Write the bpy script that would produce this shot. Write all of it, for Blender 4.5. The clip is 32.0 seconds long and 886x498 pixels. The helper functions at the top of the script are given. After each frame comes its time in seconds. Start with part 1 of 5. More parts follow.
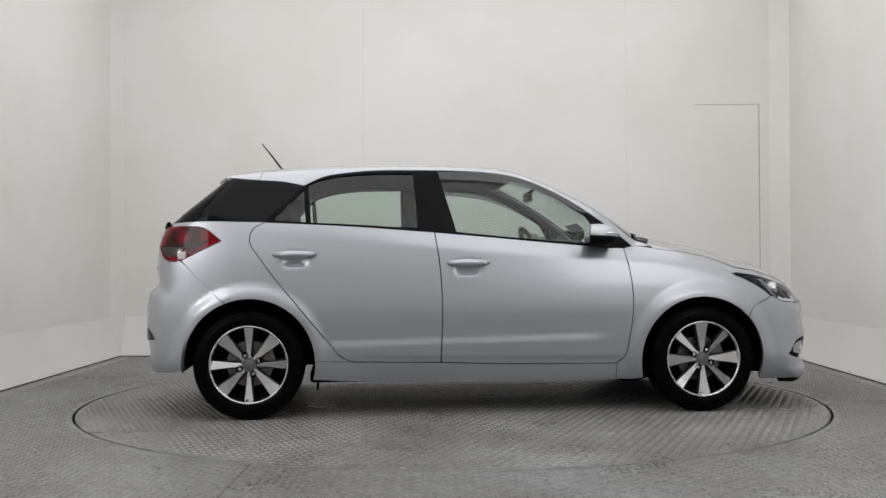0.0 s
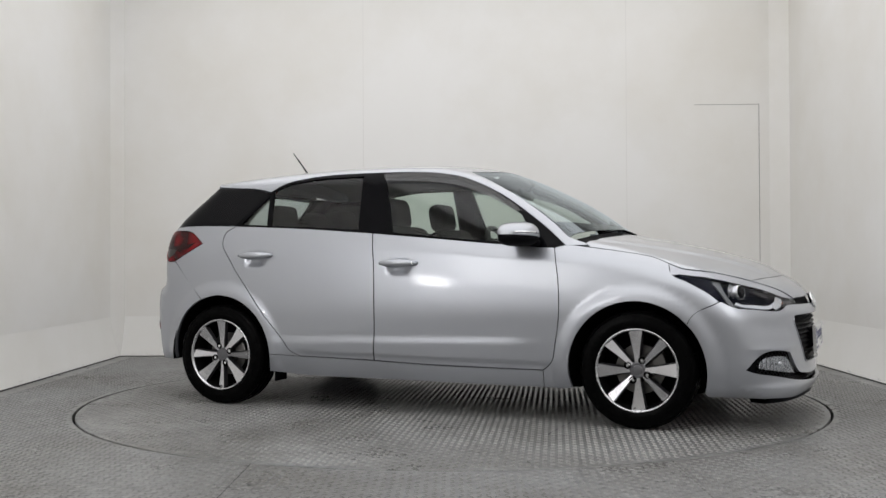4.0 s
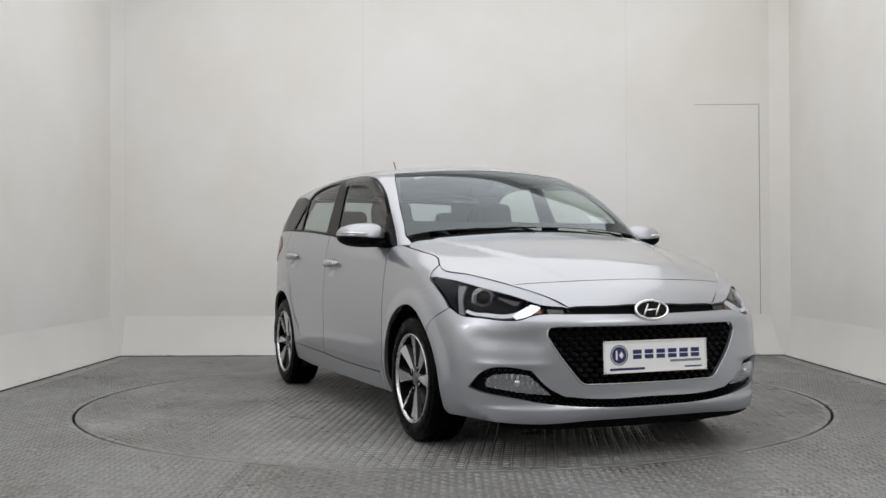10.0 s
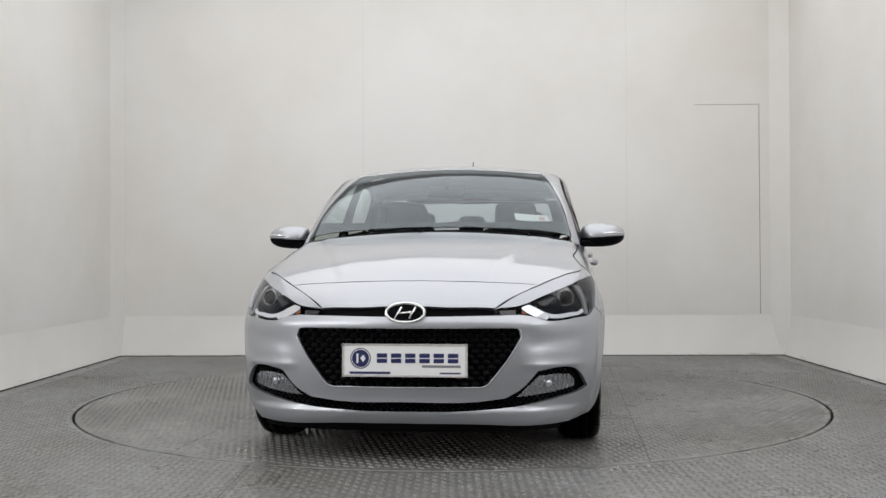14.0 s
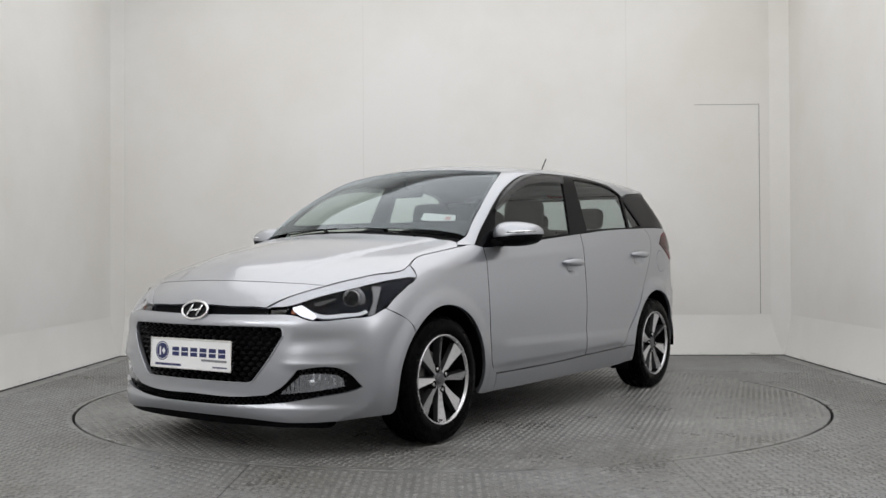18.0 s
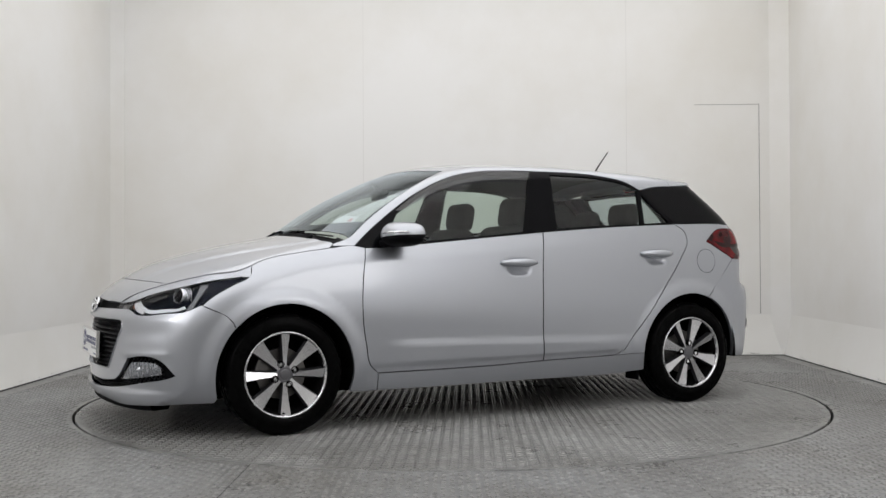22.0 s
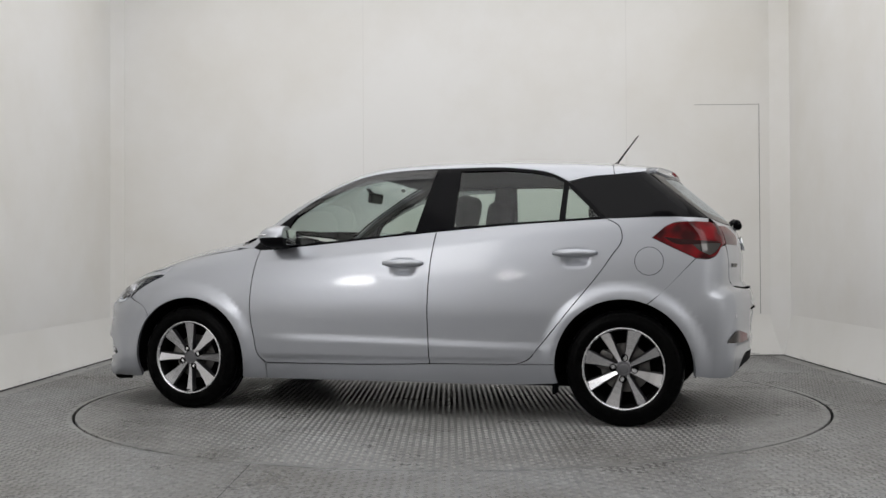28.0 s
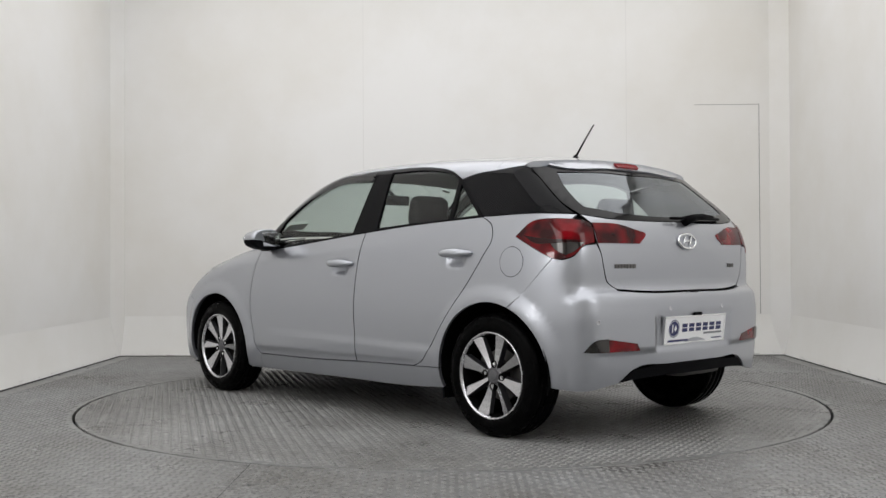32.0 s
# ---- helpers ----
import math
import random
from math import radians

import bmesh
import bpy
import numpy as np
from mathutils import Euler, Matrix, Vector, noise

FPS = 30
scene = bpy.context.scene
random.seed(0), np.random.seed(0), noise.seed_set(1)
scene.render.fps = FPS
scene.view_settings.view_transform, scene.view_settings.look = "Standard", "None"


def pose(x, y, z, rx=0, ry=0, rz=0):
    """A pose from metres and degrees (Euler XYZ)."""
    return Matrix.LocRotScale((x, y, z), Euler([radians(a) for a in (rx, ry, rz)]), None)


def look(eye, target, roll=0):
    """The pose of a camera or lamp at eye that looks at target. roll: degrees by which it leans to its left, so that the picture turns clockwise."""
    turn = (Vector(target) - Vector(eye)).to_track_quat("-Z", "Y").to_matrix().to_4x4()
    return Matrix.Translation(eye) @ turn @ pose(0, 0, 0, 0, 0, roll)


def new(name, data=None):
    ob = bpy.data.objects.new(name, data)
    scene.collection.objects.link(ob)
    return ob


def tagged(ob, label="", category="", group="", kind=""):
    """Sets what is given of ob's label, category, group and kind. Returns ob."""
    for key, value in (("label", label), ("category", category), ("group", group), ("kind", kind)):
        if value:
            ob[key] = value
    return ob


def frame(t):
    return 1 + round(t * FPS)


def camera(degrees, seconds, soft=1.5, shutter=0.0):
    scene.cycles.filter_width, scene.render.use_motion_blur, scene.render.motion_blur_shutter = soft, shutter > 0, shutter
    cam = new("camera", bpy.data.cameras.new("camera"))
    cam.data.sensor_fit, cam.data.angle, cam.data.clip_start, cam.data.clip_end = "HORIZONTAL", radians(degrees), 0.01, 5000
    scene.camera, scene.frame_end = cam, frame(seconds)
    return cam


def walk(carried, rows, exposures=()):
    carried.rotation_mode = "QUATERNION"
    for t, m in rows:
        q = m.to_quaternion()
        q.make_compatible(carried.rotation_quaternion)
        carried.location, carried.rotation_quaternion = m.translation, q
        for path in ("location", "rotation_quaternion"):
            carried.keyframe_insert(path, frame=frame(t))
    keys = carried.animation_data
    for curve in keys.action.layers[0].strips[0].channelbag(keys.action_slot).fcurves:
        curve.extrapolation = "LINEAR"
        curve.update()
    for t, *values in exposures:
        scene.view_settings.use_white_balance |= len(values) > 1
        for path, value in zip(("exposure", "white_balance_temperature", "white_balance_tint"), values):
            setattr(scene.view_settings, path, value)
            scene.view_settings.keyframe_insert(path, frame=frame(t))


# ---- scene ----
cam = camera(47.09, 32.0)
EYE = Vector((0.0, -6.485, 0.867))
ROLL = -0.263
VIEW = Vector((-0.00782, 0.99989, 0.01267))
walk(cam, [(0.0, look(EYE, EYE + VIEW, ROLL)), (32.0, look(EYE, EYE + VIEW, ROLL))], exposures=[(0.0, -0.08), (1.0, -0.06), (3.0, -0.03), (6.0, -0.13), (7.0, -0.11), (8.0, 0.05), (9.0, 0.05), (10.0, -0.08), (11.0, -0.13), (13.0, -0.08), (14.0, -0.04), (17.0, -0.08), (20.0, -0.08), (22.0, 0.02), (25.0, 0.02), (28.0, -0.13), (30.0, -0.18), (31.0, -0.15), (32.0, 0.02)])

# The turntable's heading, in degrees, second by second as it turns once past the camera
HEADINGS = [(0.0, 5.99), (3.0, -15.85), (6.0, -37.69), (7.0, -45.01), (9.0, -59.65), (10.0, -67.02), (13.0, -89.09), (14.0, -96.27),
            (17.0, -116.85), (19.0, -131.16), (23.0, -160.51), (25.5, -178.73), (28.0, -197.04), (29.0, -204.49), (32.0, -226.55)]

# ---- light: a closed white studio under a large ceiling softbox, with added fill lamps ----
world = bpy.data.worlds.new("studio_dark")
scene.world = world
world.use_nodes = True
world.node_tree.nodes["Background"].inputs[0].default_value = (0.02, 0.02, 0.02, 1)


def area_lamp(name, x, y, z, sx, sy, watts, colour=(1.0, 0.993, 1.0), aim=None):
    data = bpy.data.lights.new(name, "AREA")
    data.shape, data.size, data.size_y, data.energy, data.color = "RECTANGLE", sx, sy, watts, colour
    ob = new(name, data)
    ob.matrix_world = look((x, y, z), aim or (x, y + 0.0001, z - 1))
    return ob


area_lamp("ceiling_softbox_light", 0.0, -1.75, 3.88, 5.9, 8.5, 196)
# unseen fill behind the camera, added to lift the near side of the car
area_lamp("front_fill_light", 0.0, -8.0, 2.9, 5.2, 1.8, 7, aim=(0, 0, 0.9))
area_lamp("side_softbox_light", -2.84, -3.4, 1.45, 0.34, 0.26, 5, aim=(0, -0.6, 0.8))
# broad unseen fill panels, added to brighten the car's flanks
for sx, watts in ((-1, 24), (1, 22)):
    area_lamp("side_fill_light", sx * 2.84, -4.1, 2.3, 1.8, 1.3, watts, aim=(0, -0.3, 0.8))
area_lamp("side_spot_light", -2.80, -6.3, 1.75, 0.09, 0.09, 2.0, aim=(0, 0, 0.7))

# ---- materials ----
def material(name, colour=(0.5, 0.5, 0.5), rough=0.5, metal=0.0, coat=0.0, coat_rough=0.05, spec=0.5):
    m = bpy.data.materials.new(name)
    m.use_nodes = True
    b = m.node_tree.nodes["Principled BSDF"]
    b.inputs["Base Color"].default_value = (*colour, 1)
    b.inputs["Roughness"].default_value = rough
    b.inputs["Metallic"].default_value = metal
    b.inputs["Coat Weight"].default_value = coat
    b.inputs["Coat Roughness"].default_value = coat_rough
    b.inputs["Specular IOR Level"].default_value = spec
    return m


def node(m, kind, **inputs):
    n = m.node_tree.nodes.new(kind)
    for k, v in inputs.items():
        n.inputs[k.replace("_", " ")].default_value = v
    return n


def link(m, a, out, b, into):
    m.node_tree.links.new(a.outputs[out], b.inputs[into])


def bsdf(m):
    return m.node_tree.nodes["Principled BSDF"]


def mottle(m, lo, hi, scale=3.0, detail=6.0, source="Object", low=0.35, high=0.65):
    """Base colour that drifts between two tones."""
    tc = node(m, "ShaderNodeTexCoord")
    n = node(m, "ShaderNodeTexNoise", Scale=scale, Detail=detail, Roughness=0.6)
    r = node(m, "ShaderNodeValToRGB")
    r.color_ramp.elements[0].position, r.color_ramp.elements[1].position = low, high
    r.color_ramp.elements[0].color, r.color_ramp.elements[1].color = (*lo, 1), (*hi, 1)
    link(m, tc, source, n, "Vector")
    link(m, n, "Fac", r, "Fac")
    link(m, r, "Color", bsdf(m), "Base Color")
    return tc, n, r


def bumpy(m, scale, strength, distance=0.002, detail=4.0, source="Object"):
    tc = node(m, "ShaderNodeTexCoord")
    n = node(m, "ShaderNodeTexNoise", Scale=scale, Detail=detail)
    b = node(m, "ShaderNodeBump", Strength=strength, Distance=distance)
    link(m, tc, source, n, "Vector")
    link(m, n, "Fac", b, "Height")
    link(m, b, "Normal", bsdf(m), "Normal")
    return m


def rough_noise(m, lo, hi, scale=8.0, source="Object"):
    tc = node(m, "ShaderNodeTexCoord")
    n = node(m, "ShaderNodeTexNoise", Scale=scale, Detail=5.0)
    r = node(m, "ShaderNodeMapRange", From_Min=0.3, From_Max=0.7, To_Min=lo, To_Max=hi)
    link(m, tc, source, n, "Vector")
    link(m, n, "Fac", r, "Value")
    link(m, r, "Result", bsdf(m), "Roughness")
    return m


PAINT = material("silver_paint", (0.44, 0.456, 0.495), 0.38, 0.88, 1.0, 0.09)
bumpy(PAINT, 900.0, 0.03, 0.0004)
BLACK_GLOSS = material("black_gloss_trim", (0.004, 0.004, 0.005), 0.04, 0.0, 0.0, 0.05, 0.14)
BLACK_SATIN = material("satin_black_trim", (0.002, 0.002, 0.003), 0.14, 0.0, 0.0, 0.05, 0.09)
LAMP_DARK = material("dark_lamp_interior", (0.003, 0.004, 0.008), 0.3, 0.0, 0.0, 0.05, 0.04)
LAMP_GREY = material("grey_lamp_brow", (0.56, 0.565, 0.59), 0.35, 0.6)
GUIDE_GREY = material("grey_light_guide", (0.17, 0.173, 0.18), 0.25)
WHITE_LINE = material("white_light_guide", (0.75, 0.77, 0.80), 0.25)
BLACK_PLASTIC = bumpy(material("black_grained_plastic", (0.005, 0.005, 0.006), 0.6, 0.0, 0.0, 0.05, 0.04), 400.0, 0.2, 0.0006)
BLACK_MATT = material("matt_black_shadow", (0.004, 0.004, 0.004), 0.9, 0.0, 0.0, 0.05, 0.05)
RUBBER = rough_noise(bumpy(material("tyre_rubber", (0.002, 0.002, 0.0021), 0.4, 0.0, 0.0, 0.05, 0.035), 120.0, 0.12, 0.001), 0.18, 0.4, 14.0)
ALLOY = rough_noise(material("machined_alloy", (0.66, 0.66, 0.68), 0.22, 1.0, 0.3), 0.18, 0.3, 30.0)
ALLOY_DARK = material("dark_grey_alloy_paint", (0.022, 0.022, 0.024), 0.35, 0.2, 0.1)
CAP_GREY = material("grey_centre_cap", (0.16, 0.16, 0.17), 0.3, 0.7)
CHROME = material("chrome", (0.86, 0.87, 0.88), 0.06, 1.0)
STEEL = bumpy(material("bare_steel", (0.16, 0.155, 0.15), 0.42, 0.9), 60.0, 0.2, 0.001)
CLOTH = bumpy(material("dark_seat_cloth", (0.018, 0.018, 0.020), 0.9), 700.0, 0.5, 0.001)
LINER = bumpy(material("pale_headliner", (0.12, 0.12, 0.12), 0.9), 500.0, 0.3, 0.001)
DASH = bumpy(material("dark_dashboard_plastic", (0.015, 0.0155, 0.017), 0.6), 500.0, 0.3, 0.0008)
RED_LENS = material("red_lamp_lens", (0.12, 0.001, 0.003), 0.05, 0.0, 0.0, 0.05, 0.28)
DARK_RED = material("dark_red_lens_shade", (0.022, 0.0006, 0.001), 0.08, 0.0, 0.0, 0.05, 0.3)
STOP_RED = material("red_stop_lamp_lens", (0.22, 0.008, 0.012), 0.12, 0.0, 0.0, 0.05, 0.4)
AMBER = material("amber_lens", (0.25, 0.06, 0.01), 0.2, 0.0, 0.5)
REFLECTOR = material("silvered_reflector", (0.85, 0.86, 0.88), 0.12, 1.0)
RIBBED = material("ribbed_silvered_reflector", (0.50, 0.51, 0.53), 0.10, 1.0)
REVERSE_LENS = material("smoked_silver_reflector", (0.08, 0.077, 0.075), 0.08, 1.0)
mottle(RED_LENS, (0.03, 0.0005, 0.0012), (0.21, 0.002, 0.006), 9.0, 1.5, "Object", 0.40, 0.66)
PLATE_WHITE = material("white_plate", (0.93, 0.94, 0.95), 0.3, 0.0, 0.5)
NAVY = material("navy_print", (0.016, 0.022, 0.11), 0.4)
GREY_PRINT = material("grey_print", (0.22, 0.23, 0.25), 0.4)
PAPER = material("white_paper", (0.75, 0.75, 0.74), 0.7)
PINK_PRINT = material("red_print", (0.60, 0.33, 0.34), 0.6)


def clear_material(name, tint, gloss_rough=0.01, ior=1.45, least=0.0, sheen=(1, 1, 1)):
    """Thin pane: what lies behind shows through its tint, with a Fresnel gloss on top."""
    m = bpy.data.materials.new(name)
    m.use_nodes = True
    nt = m.node_tree
    nt.nodes.remove(nt.nodes["Principled BSDF"])
    out = nt.nodes["Material Output"]
    t = node(m, "ShaderNodeBsdfTransparent", Color=(*tint, 1))
    g = node(m, "ShaderNodeBsdfGlossy", Color=(*sheen, 1), Roughness=gloss_rough)
    f = node(m, "ShaderNodeLayerWeight", Blend=0.5)
    w = node(m, "ShaderNodeMath")
    w.operation = "POWER"
    w.inputs[1].default_value = 5.0
    link(m, f, "Facing", w, 0)
    r = node(m, "ShaderNodeMapRange", To_Min=max(least, ((ior - 1) / (ior + 1)) ** 2 * 1.15), To_Max=1.0)
    link(m, w, 0, r, "Value")
    s = node(m, "ShaderNodeMixShader")
    link(m, r, "Result", s, 0)
    link(m, t, 0, s, 1)
    link(m, g, 0, s, 2)
    link(m, s, 0, out, 0)
    return m


GLASS = clear_material("green_tinted_window_glass", (0.70, 0.77, 0.72))
GLASS_SCREEN = clear_material("windscreen_glass", (0.72, 0.78, 0.77), least=0.11, sheen=(0.86, 0.94, 1.0))
GLASS_DARK = clear_material("privacy_black_glass", (0.03, 0.03, 0.035), 0.02, 1.5)
GLASS_REAR = clear_material("grey_tinted_rear_glass", (0.66, 0.71, 0.72), least=0.13, sheen=(0.90, 0.95, 1.0))
LENS = clear_material("clear_lamp_lens", (0.90, 0.91, 0.93), 0.01, 1.15)
VISOR = clear_material("smoked_wind_deflector", (0.36, 0.36, 0.39), 0.06, 1.5, least=0.07)

# Painted studio wall: off-white with roller marks and faint stains
WALL = material("white_studio_wall_paint", (0.74, 0.73, 0.71), 0.42, 0.0, 0.0)
mottle(WALL, (0.795, 0.775, 0.73), (0.872, 0.868, 0.856), 0.55, 7.0, "Object", 0.30, 0.62)
bumpy(WALL, 1.3, 0.25, 0.012, 3.0)
rough_noise(WALL, 0.34, 0.46, 0.6)
# The skirting: a lighter tone than the wall, with dark scuffs just over the floor
COVE = material("scuffed_white_skirting_paint", (0.84, 0.83, 0.80), 0.3)
_c, _n, _r = mottle(COVE, (0.845, 0.835, 0.80), (0.90, 0.895, 0.88), 0.9, 7.0, "Object", 0.30, 0.62)
_sep = node(COVE, "ShaderNodeSeparateXYZ")
link(COVE, _c, "Object", _sep, 0)
_sq = node(COVE, "ShaderNodeMapping")
_sq.inputs["Scale"].default_value = (3.0, 3.0, 30.0)
link(COVE, _c, "Object", _sq, "Vector")
_sn = node(COVE, "ShaderNodeTexNoise", Scale=1.6, Detail=6.0, Roughness=0.7)
link(COVE, _sq, "Vector", _sn, "Vector")
_st = node(COVE, "ShaderNodeMapRange", From_Min=0.60, From_Max=0.68)
link(COVE, _sn, "Fac", _st, "Value")
_sz = node(COVE, "ShaderNodeMapRange", From_Min=0.035, From_Max=0.012)
link(COVE, _sep, "Z", _sz, "Value")
_sm = node(COVE, "ShaderNodeMath")
_sm.operation = "MULTIPLY"
link(COVE, _st, "Result", _sm, 0)
link(COVE, _sz, "Result", _sm, 1)
_mix = node(COVE, "ShaderNodeMix")
_mix.data_type = "RGBA"
_mix.inputs[7].default_value = (0.09, 0.085, 0.08, 1)
COVE.node_tree.links.new(_sm.outputs[0], _mix.inputs[0])
COVE.node_tree.links.new(_r.outputs["Color"], _mix.inputs[6])
COVE.node_tree.links.new(_mix.outputs[2], bsdf(COVE).inputs["Base Color"])
CEILING = material("white_ceiling_paint", (0.86, 0.855, 0.845), 0.8)
# Grey floor paint on steel plate: patchy, dusty, with dark specks and grime along the turntable's gap


def plate_paint(name, lo, hi, metal, rough_lo, rough_hi):
    m = material(name, hi, 0.4, metal)
    tc = node(m, "ShaderNodeTexCoord")
    big = node(m, "ShaderNodeTexNoise", Scale=0.9, Detail=8.0, Roughness=0.65)
    fine = node(m, "ShaderNodeTexNoise", Scale=22.0, Detail=8.0, Roughness=0.7)
    speck = node(m, "ShaderNodeTexVoronoi", Scale=2.6)
    for n in (big, fine, speck):
        link(m, tc, "Object", n, "Vector")
    ramp = node(m, "ShaderNodeValToRGB")
    ramp.color_ramp.elements[0].position, ramp.color_ramp.elements[1].position = 0.36, 0.66
    ramp.color_ramp.elements[0].color, ramp.color_ramp.elements[1].color = (*lo, 1), (*hi, 1)
    link(m, big, "Fac", ramp, "Fac")
    grain = node(m, "ShaderNodeMapRange", From_Min=0.3, From_Max=0.7, To_Min=0.62, To_Max=1.34)
    link(m, fine, "Fac", grain, "Value")
    mul = node(m, "ShaderNodeVectorMath")
    mul.operation = "SCALE"
    link(m, ramp, "Color", mul, 0)
    link(m, grain, "Result", mul, "Scale")
    dot = node(m, "ShaderNodeMapRange", From_Min=0.022, From_Max=0.055, To_Min=0.25, To_Max=1.0)
    link(m, speck, "Distance", dot, "Value")
    mul2 = node(m, "ShaderNodeVectorMath")
    mul2.operation = "SCALE"
    link(m, mul, 0, mul2, 0)
    link(m, dot, "Result", mul2, "Scale")
    # grime within a hand's width of the round gap
    flat = node(m, "ShaderNodeVectorMath")
    flat.operation = "MULTIPLY"
    flat.inputs[1].default_value = (1, 1, 0)
    link(m, tc, "Object", flat, 0)
    length = node(m, "ShaderNodeVectorMath")
    length.operation = "LENGTH"
    link(m, flat, 0, length, 0)
    off = node(m, "ShaderNodeMath")
    off.operation = "SUBTRACT"
    off.inputs[1].default_value = 2.263
    link(m, length, "Value", off, 0)
    away = node(m, "ShaderNodeMath")
    away.operation = "ABSOLUTE"
    link(m, off, 0, away, 0)
    blot = node(m, "ShaderNodeTexNoise", Scale=1.7, Detail=9.0, Roughness=0.75)
    link(m, tc, "Object", blot, "Vector")
    reach = node(m, "ShaderNodeMapRange", From_Min=0.50, From_Max=0.74, To_Min=0.004, To_Max=0.085)
    link(m, blot, "Fac", reach, "Value")
    ratio = node(m, "ShaderNodeMath")
    ratio.operation = "DIVIDE"
    link(m, away, 0, ratio, 0)
    link(m, reach, "Result", ratio, 1)
    grime = node(m, "ShaderNodeMapRange", From_Min=0.1, From_Max=1.0, To_Min=0.45, To_Max=1.0)
    link(m, ratio, 0, grime, "Value")
    mul3 = node(m, "ShaderNodeVectorMath")
    mul3.operation = "SCALE"
    link(m, mul2, 0, mul3, 0)
    link(m, grime, "Result", mul3, "Scale")
    link(m, mul3, 0, bsdf(m), "Base Color")
    gloss = node(m, "ShaderNodeMapRange", From_Min=0.35, From_Max=0.65, To_Min=rough_lo, To_Max=rough_hi)
    link(m, blot, "Fac", gloss, "Value")
    link(m, gloss, "Result", bsdf(m), "Roughness")
    return m


FLOOR = plate_paint("grey_floor_paint", (0.148, 0.144, 0.135), (0.217, 0.223, 0.227), 0.0, 0.22, 0.45)
# Turntable lugs: worn paint, its colour lightened for the light the tips catch
TREAD = plate_paint("worn_tread_plate_glint", (0.15, 0.148, 0.142), (0.38, 0.375, 0.365), 0.1, 0.26, 0.46)
TREAD_DULL = plate_paint("dull_painted_tread_plate", (0.145, 0.142, 0.134), (0.265, 0.266, 0.264), 0.0, 0.3, 0.5)
bsdf(TREAD).inputs["Specular IOR Level"].default_value = 0.3
GAP = material("dirty_black_gap", (0.02, 0.019, 0.018), 0.9)
JOINT = material("dark_plate_joint", (0.05, 0.05, 0.05), 0.8)
DOOR_GAP = material("grey_shadow_gap", (0.30, 0.29, 0.28), 0.9)
SEAM = material("grey_joint_line", (0.755, 0.745, 0.725), 0.8)
_tc = node(RIBBED, "ShaderNodeTexCoord")
_wv = node(RIBBED, "ShaderNodeTexWave", Scale=16.0, Distortion=1.5)
_wv.bands_direction = "Y"
_bp = node(RIBBED, "ShaderNodeBump", Strength=0.9, Distance=0.006)
link(RIBBED, _tc, "Object", _wv, "Vector")
link(RIBBED, _wv, "Fac", _bp, "Height")
link(RIBBED, _bp, "Normal", bsdf(RIBBED), "Normal")
BLACK_GRILLE = material("black_grille_stud", (0.005, 0.005, 0.006), 0.3, 0.0, 0.0, 0.05, 0.35)
LAMP_SLATE = material("slate_grey_lamp_interior", (0.006, 0.007, 0.014), 0.2, 0.0, 0.0, 0.05, 0.05)


# ---- mesh helpers ----
def mesh_object(name, bm, mat, parent=None, label="", smooth=False):
    data = bpy.data.meshes.new(name)
    bm.to_mesh(data)
    bm.free()
    if smooth:
        data.polygons.foreach_set("use_smooth", [True] * len(data.polygons))
    if mat:
        data.materials.append(mat)
    ob = new(name, data)
    ob.parent = parent
    if label:
        ob["label"] = label
    return ob


def part(name, bm, mat, parent, label="", smooth=True):
    return mesh_object(name, bm, mat, parent, label, smooth)


def box(bm, x0, x1, y0, y1, z0, z1, bevel=0.0, m=None):
    r = bmesh.ops.create_cube(bm, size=1.0)
    mat = Matrix.Translation(((x0 + x1) / 2, (y0 + y1) / 2, (z0 + z1) / 2)) @ Matrix.Diagonal((x1 - x0, y1 - y0, z1 - z0, 1))
    bmesh.ops.transform(bm, matrix=(m or Matrix()) @ mat, verts=r["verts"])
    if bevel:
        edges = list({e for v in r["verts"] for e in v.link_edges})
        bmesh.ops.bevel(bm, geom=edges, offset=bevel, segments=2, affect="EDGES", profile=0.6)
    return bm


def tube(bm, pts, radius, sides=8, caps=True):
    """A round bar along points; radius may be one number or one for each point."""
    pts = [Vector(p) for p in pts]
    rad = radius if isinstance(radius, (list, tuple)) else [radius] * len(pts)
    rings = []
    for i, p in enumerate(pts):
        d = (pts[min(i + 1, len(pts) - 1)] - pts[max(i - 1, 0)]).normalized()
        q = d.to_track_quat("Z", "Y")
        rings.append([bm.verts.new(p + q @ Vector((rad[i] * math.cos(a), rad[i] * math.sin(a), 0))) for a in np.linspace(0, 2 * math.pi, sides, endpoint=False)])
    for a, b in zip(rings, rings[1:]):
        for k in range(sides):
            bm.faces.new((a[k], a[(k + 1) % sides], b[(k + 1) % sides], b[k]))
    if caps:
        bm.faces.new(rings[0][::-1])
        bm.faces.new(rings[-1])
    return bm


def lathe(bm, profile, sides=48, axis="Y", centre=(0, 0, 0)):
    """Spins (radius, along) points round an axis."""
    rings = []
    for r, a in profile:
        ring = []
        for t in np.linspace(0, 2 * math.pi, sides, endpoint=False):
            c, s = r * math.cos(t), r * math.sin(t)
            co = (c, a, s) if axis == "Y" else (c, s, a)
            ring.append(bm.verts.new(Vector(co) + Vector(centre)))
        rings.append(ring)
    for p, q in zip(rings, rings[1:]):
        for k in range(sides):
            bm.faces.new((p[k], p[(k + 1) % sides], q[(k + 1) % sides], q[k]))
    return bm


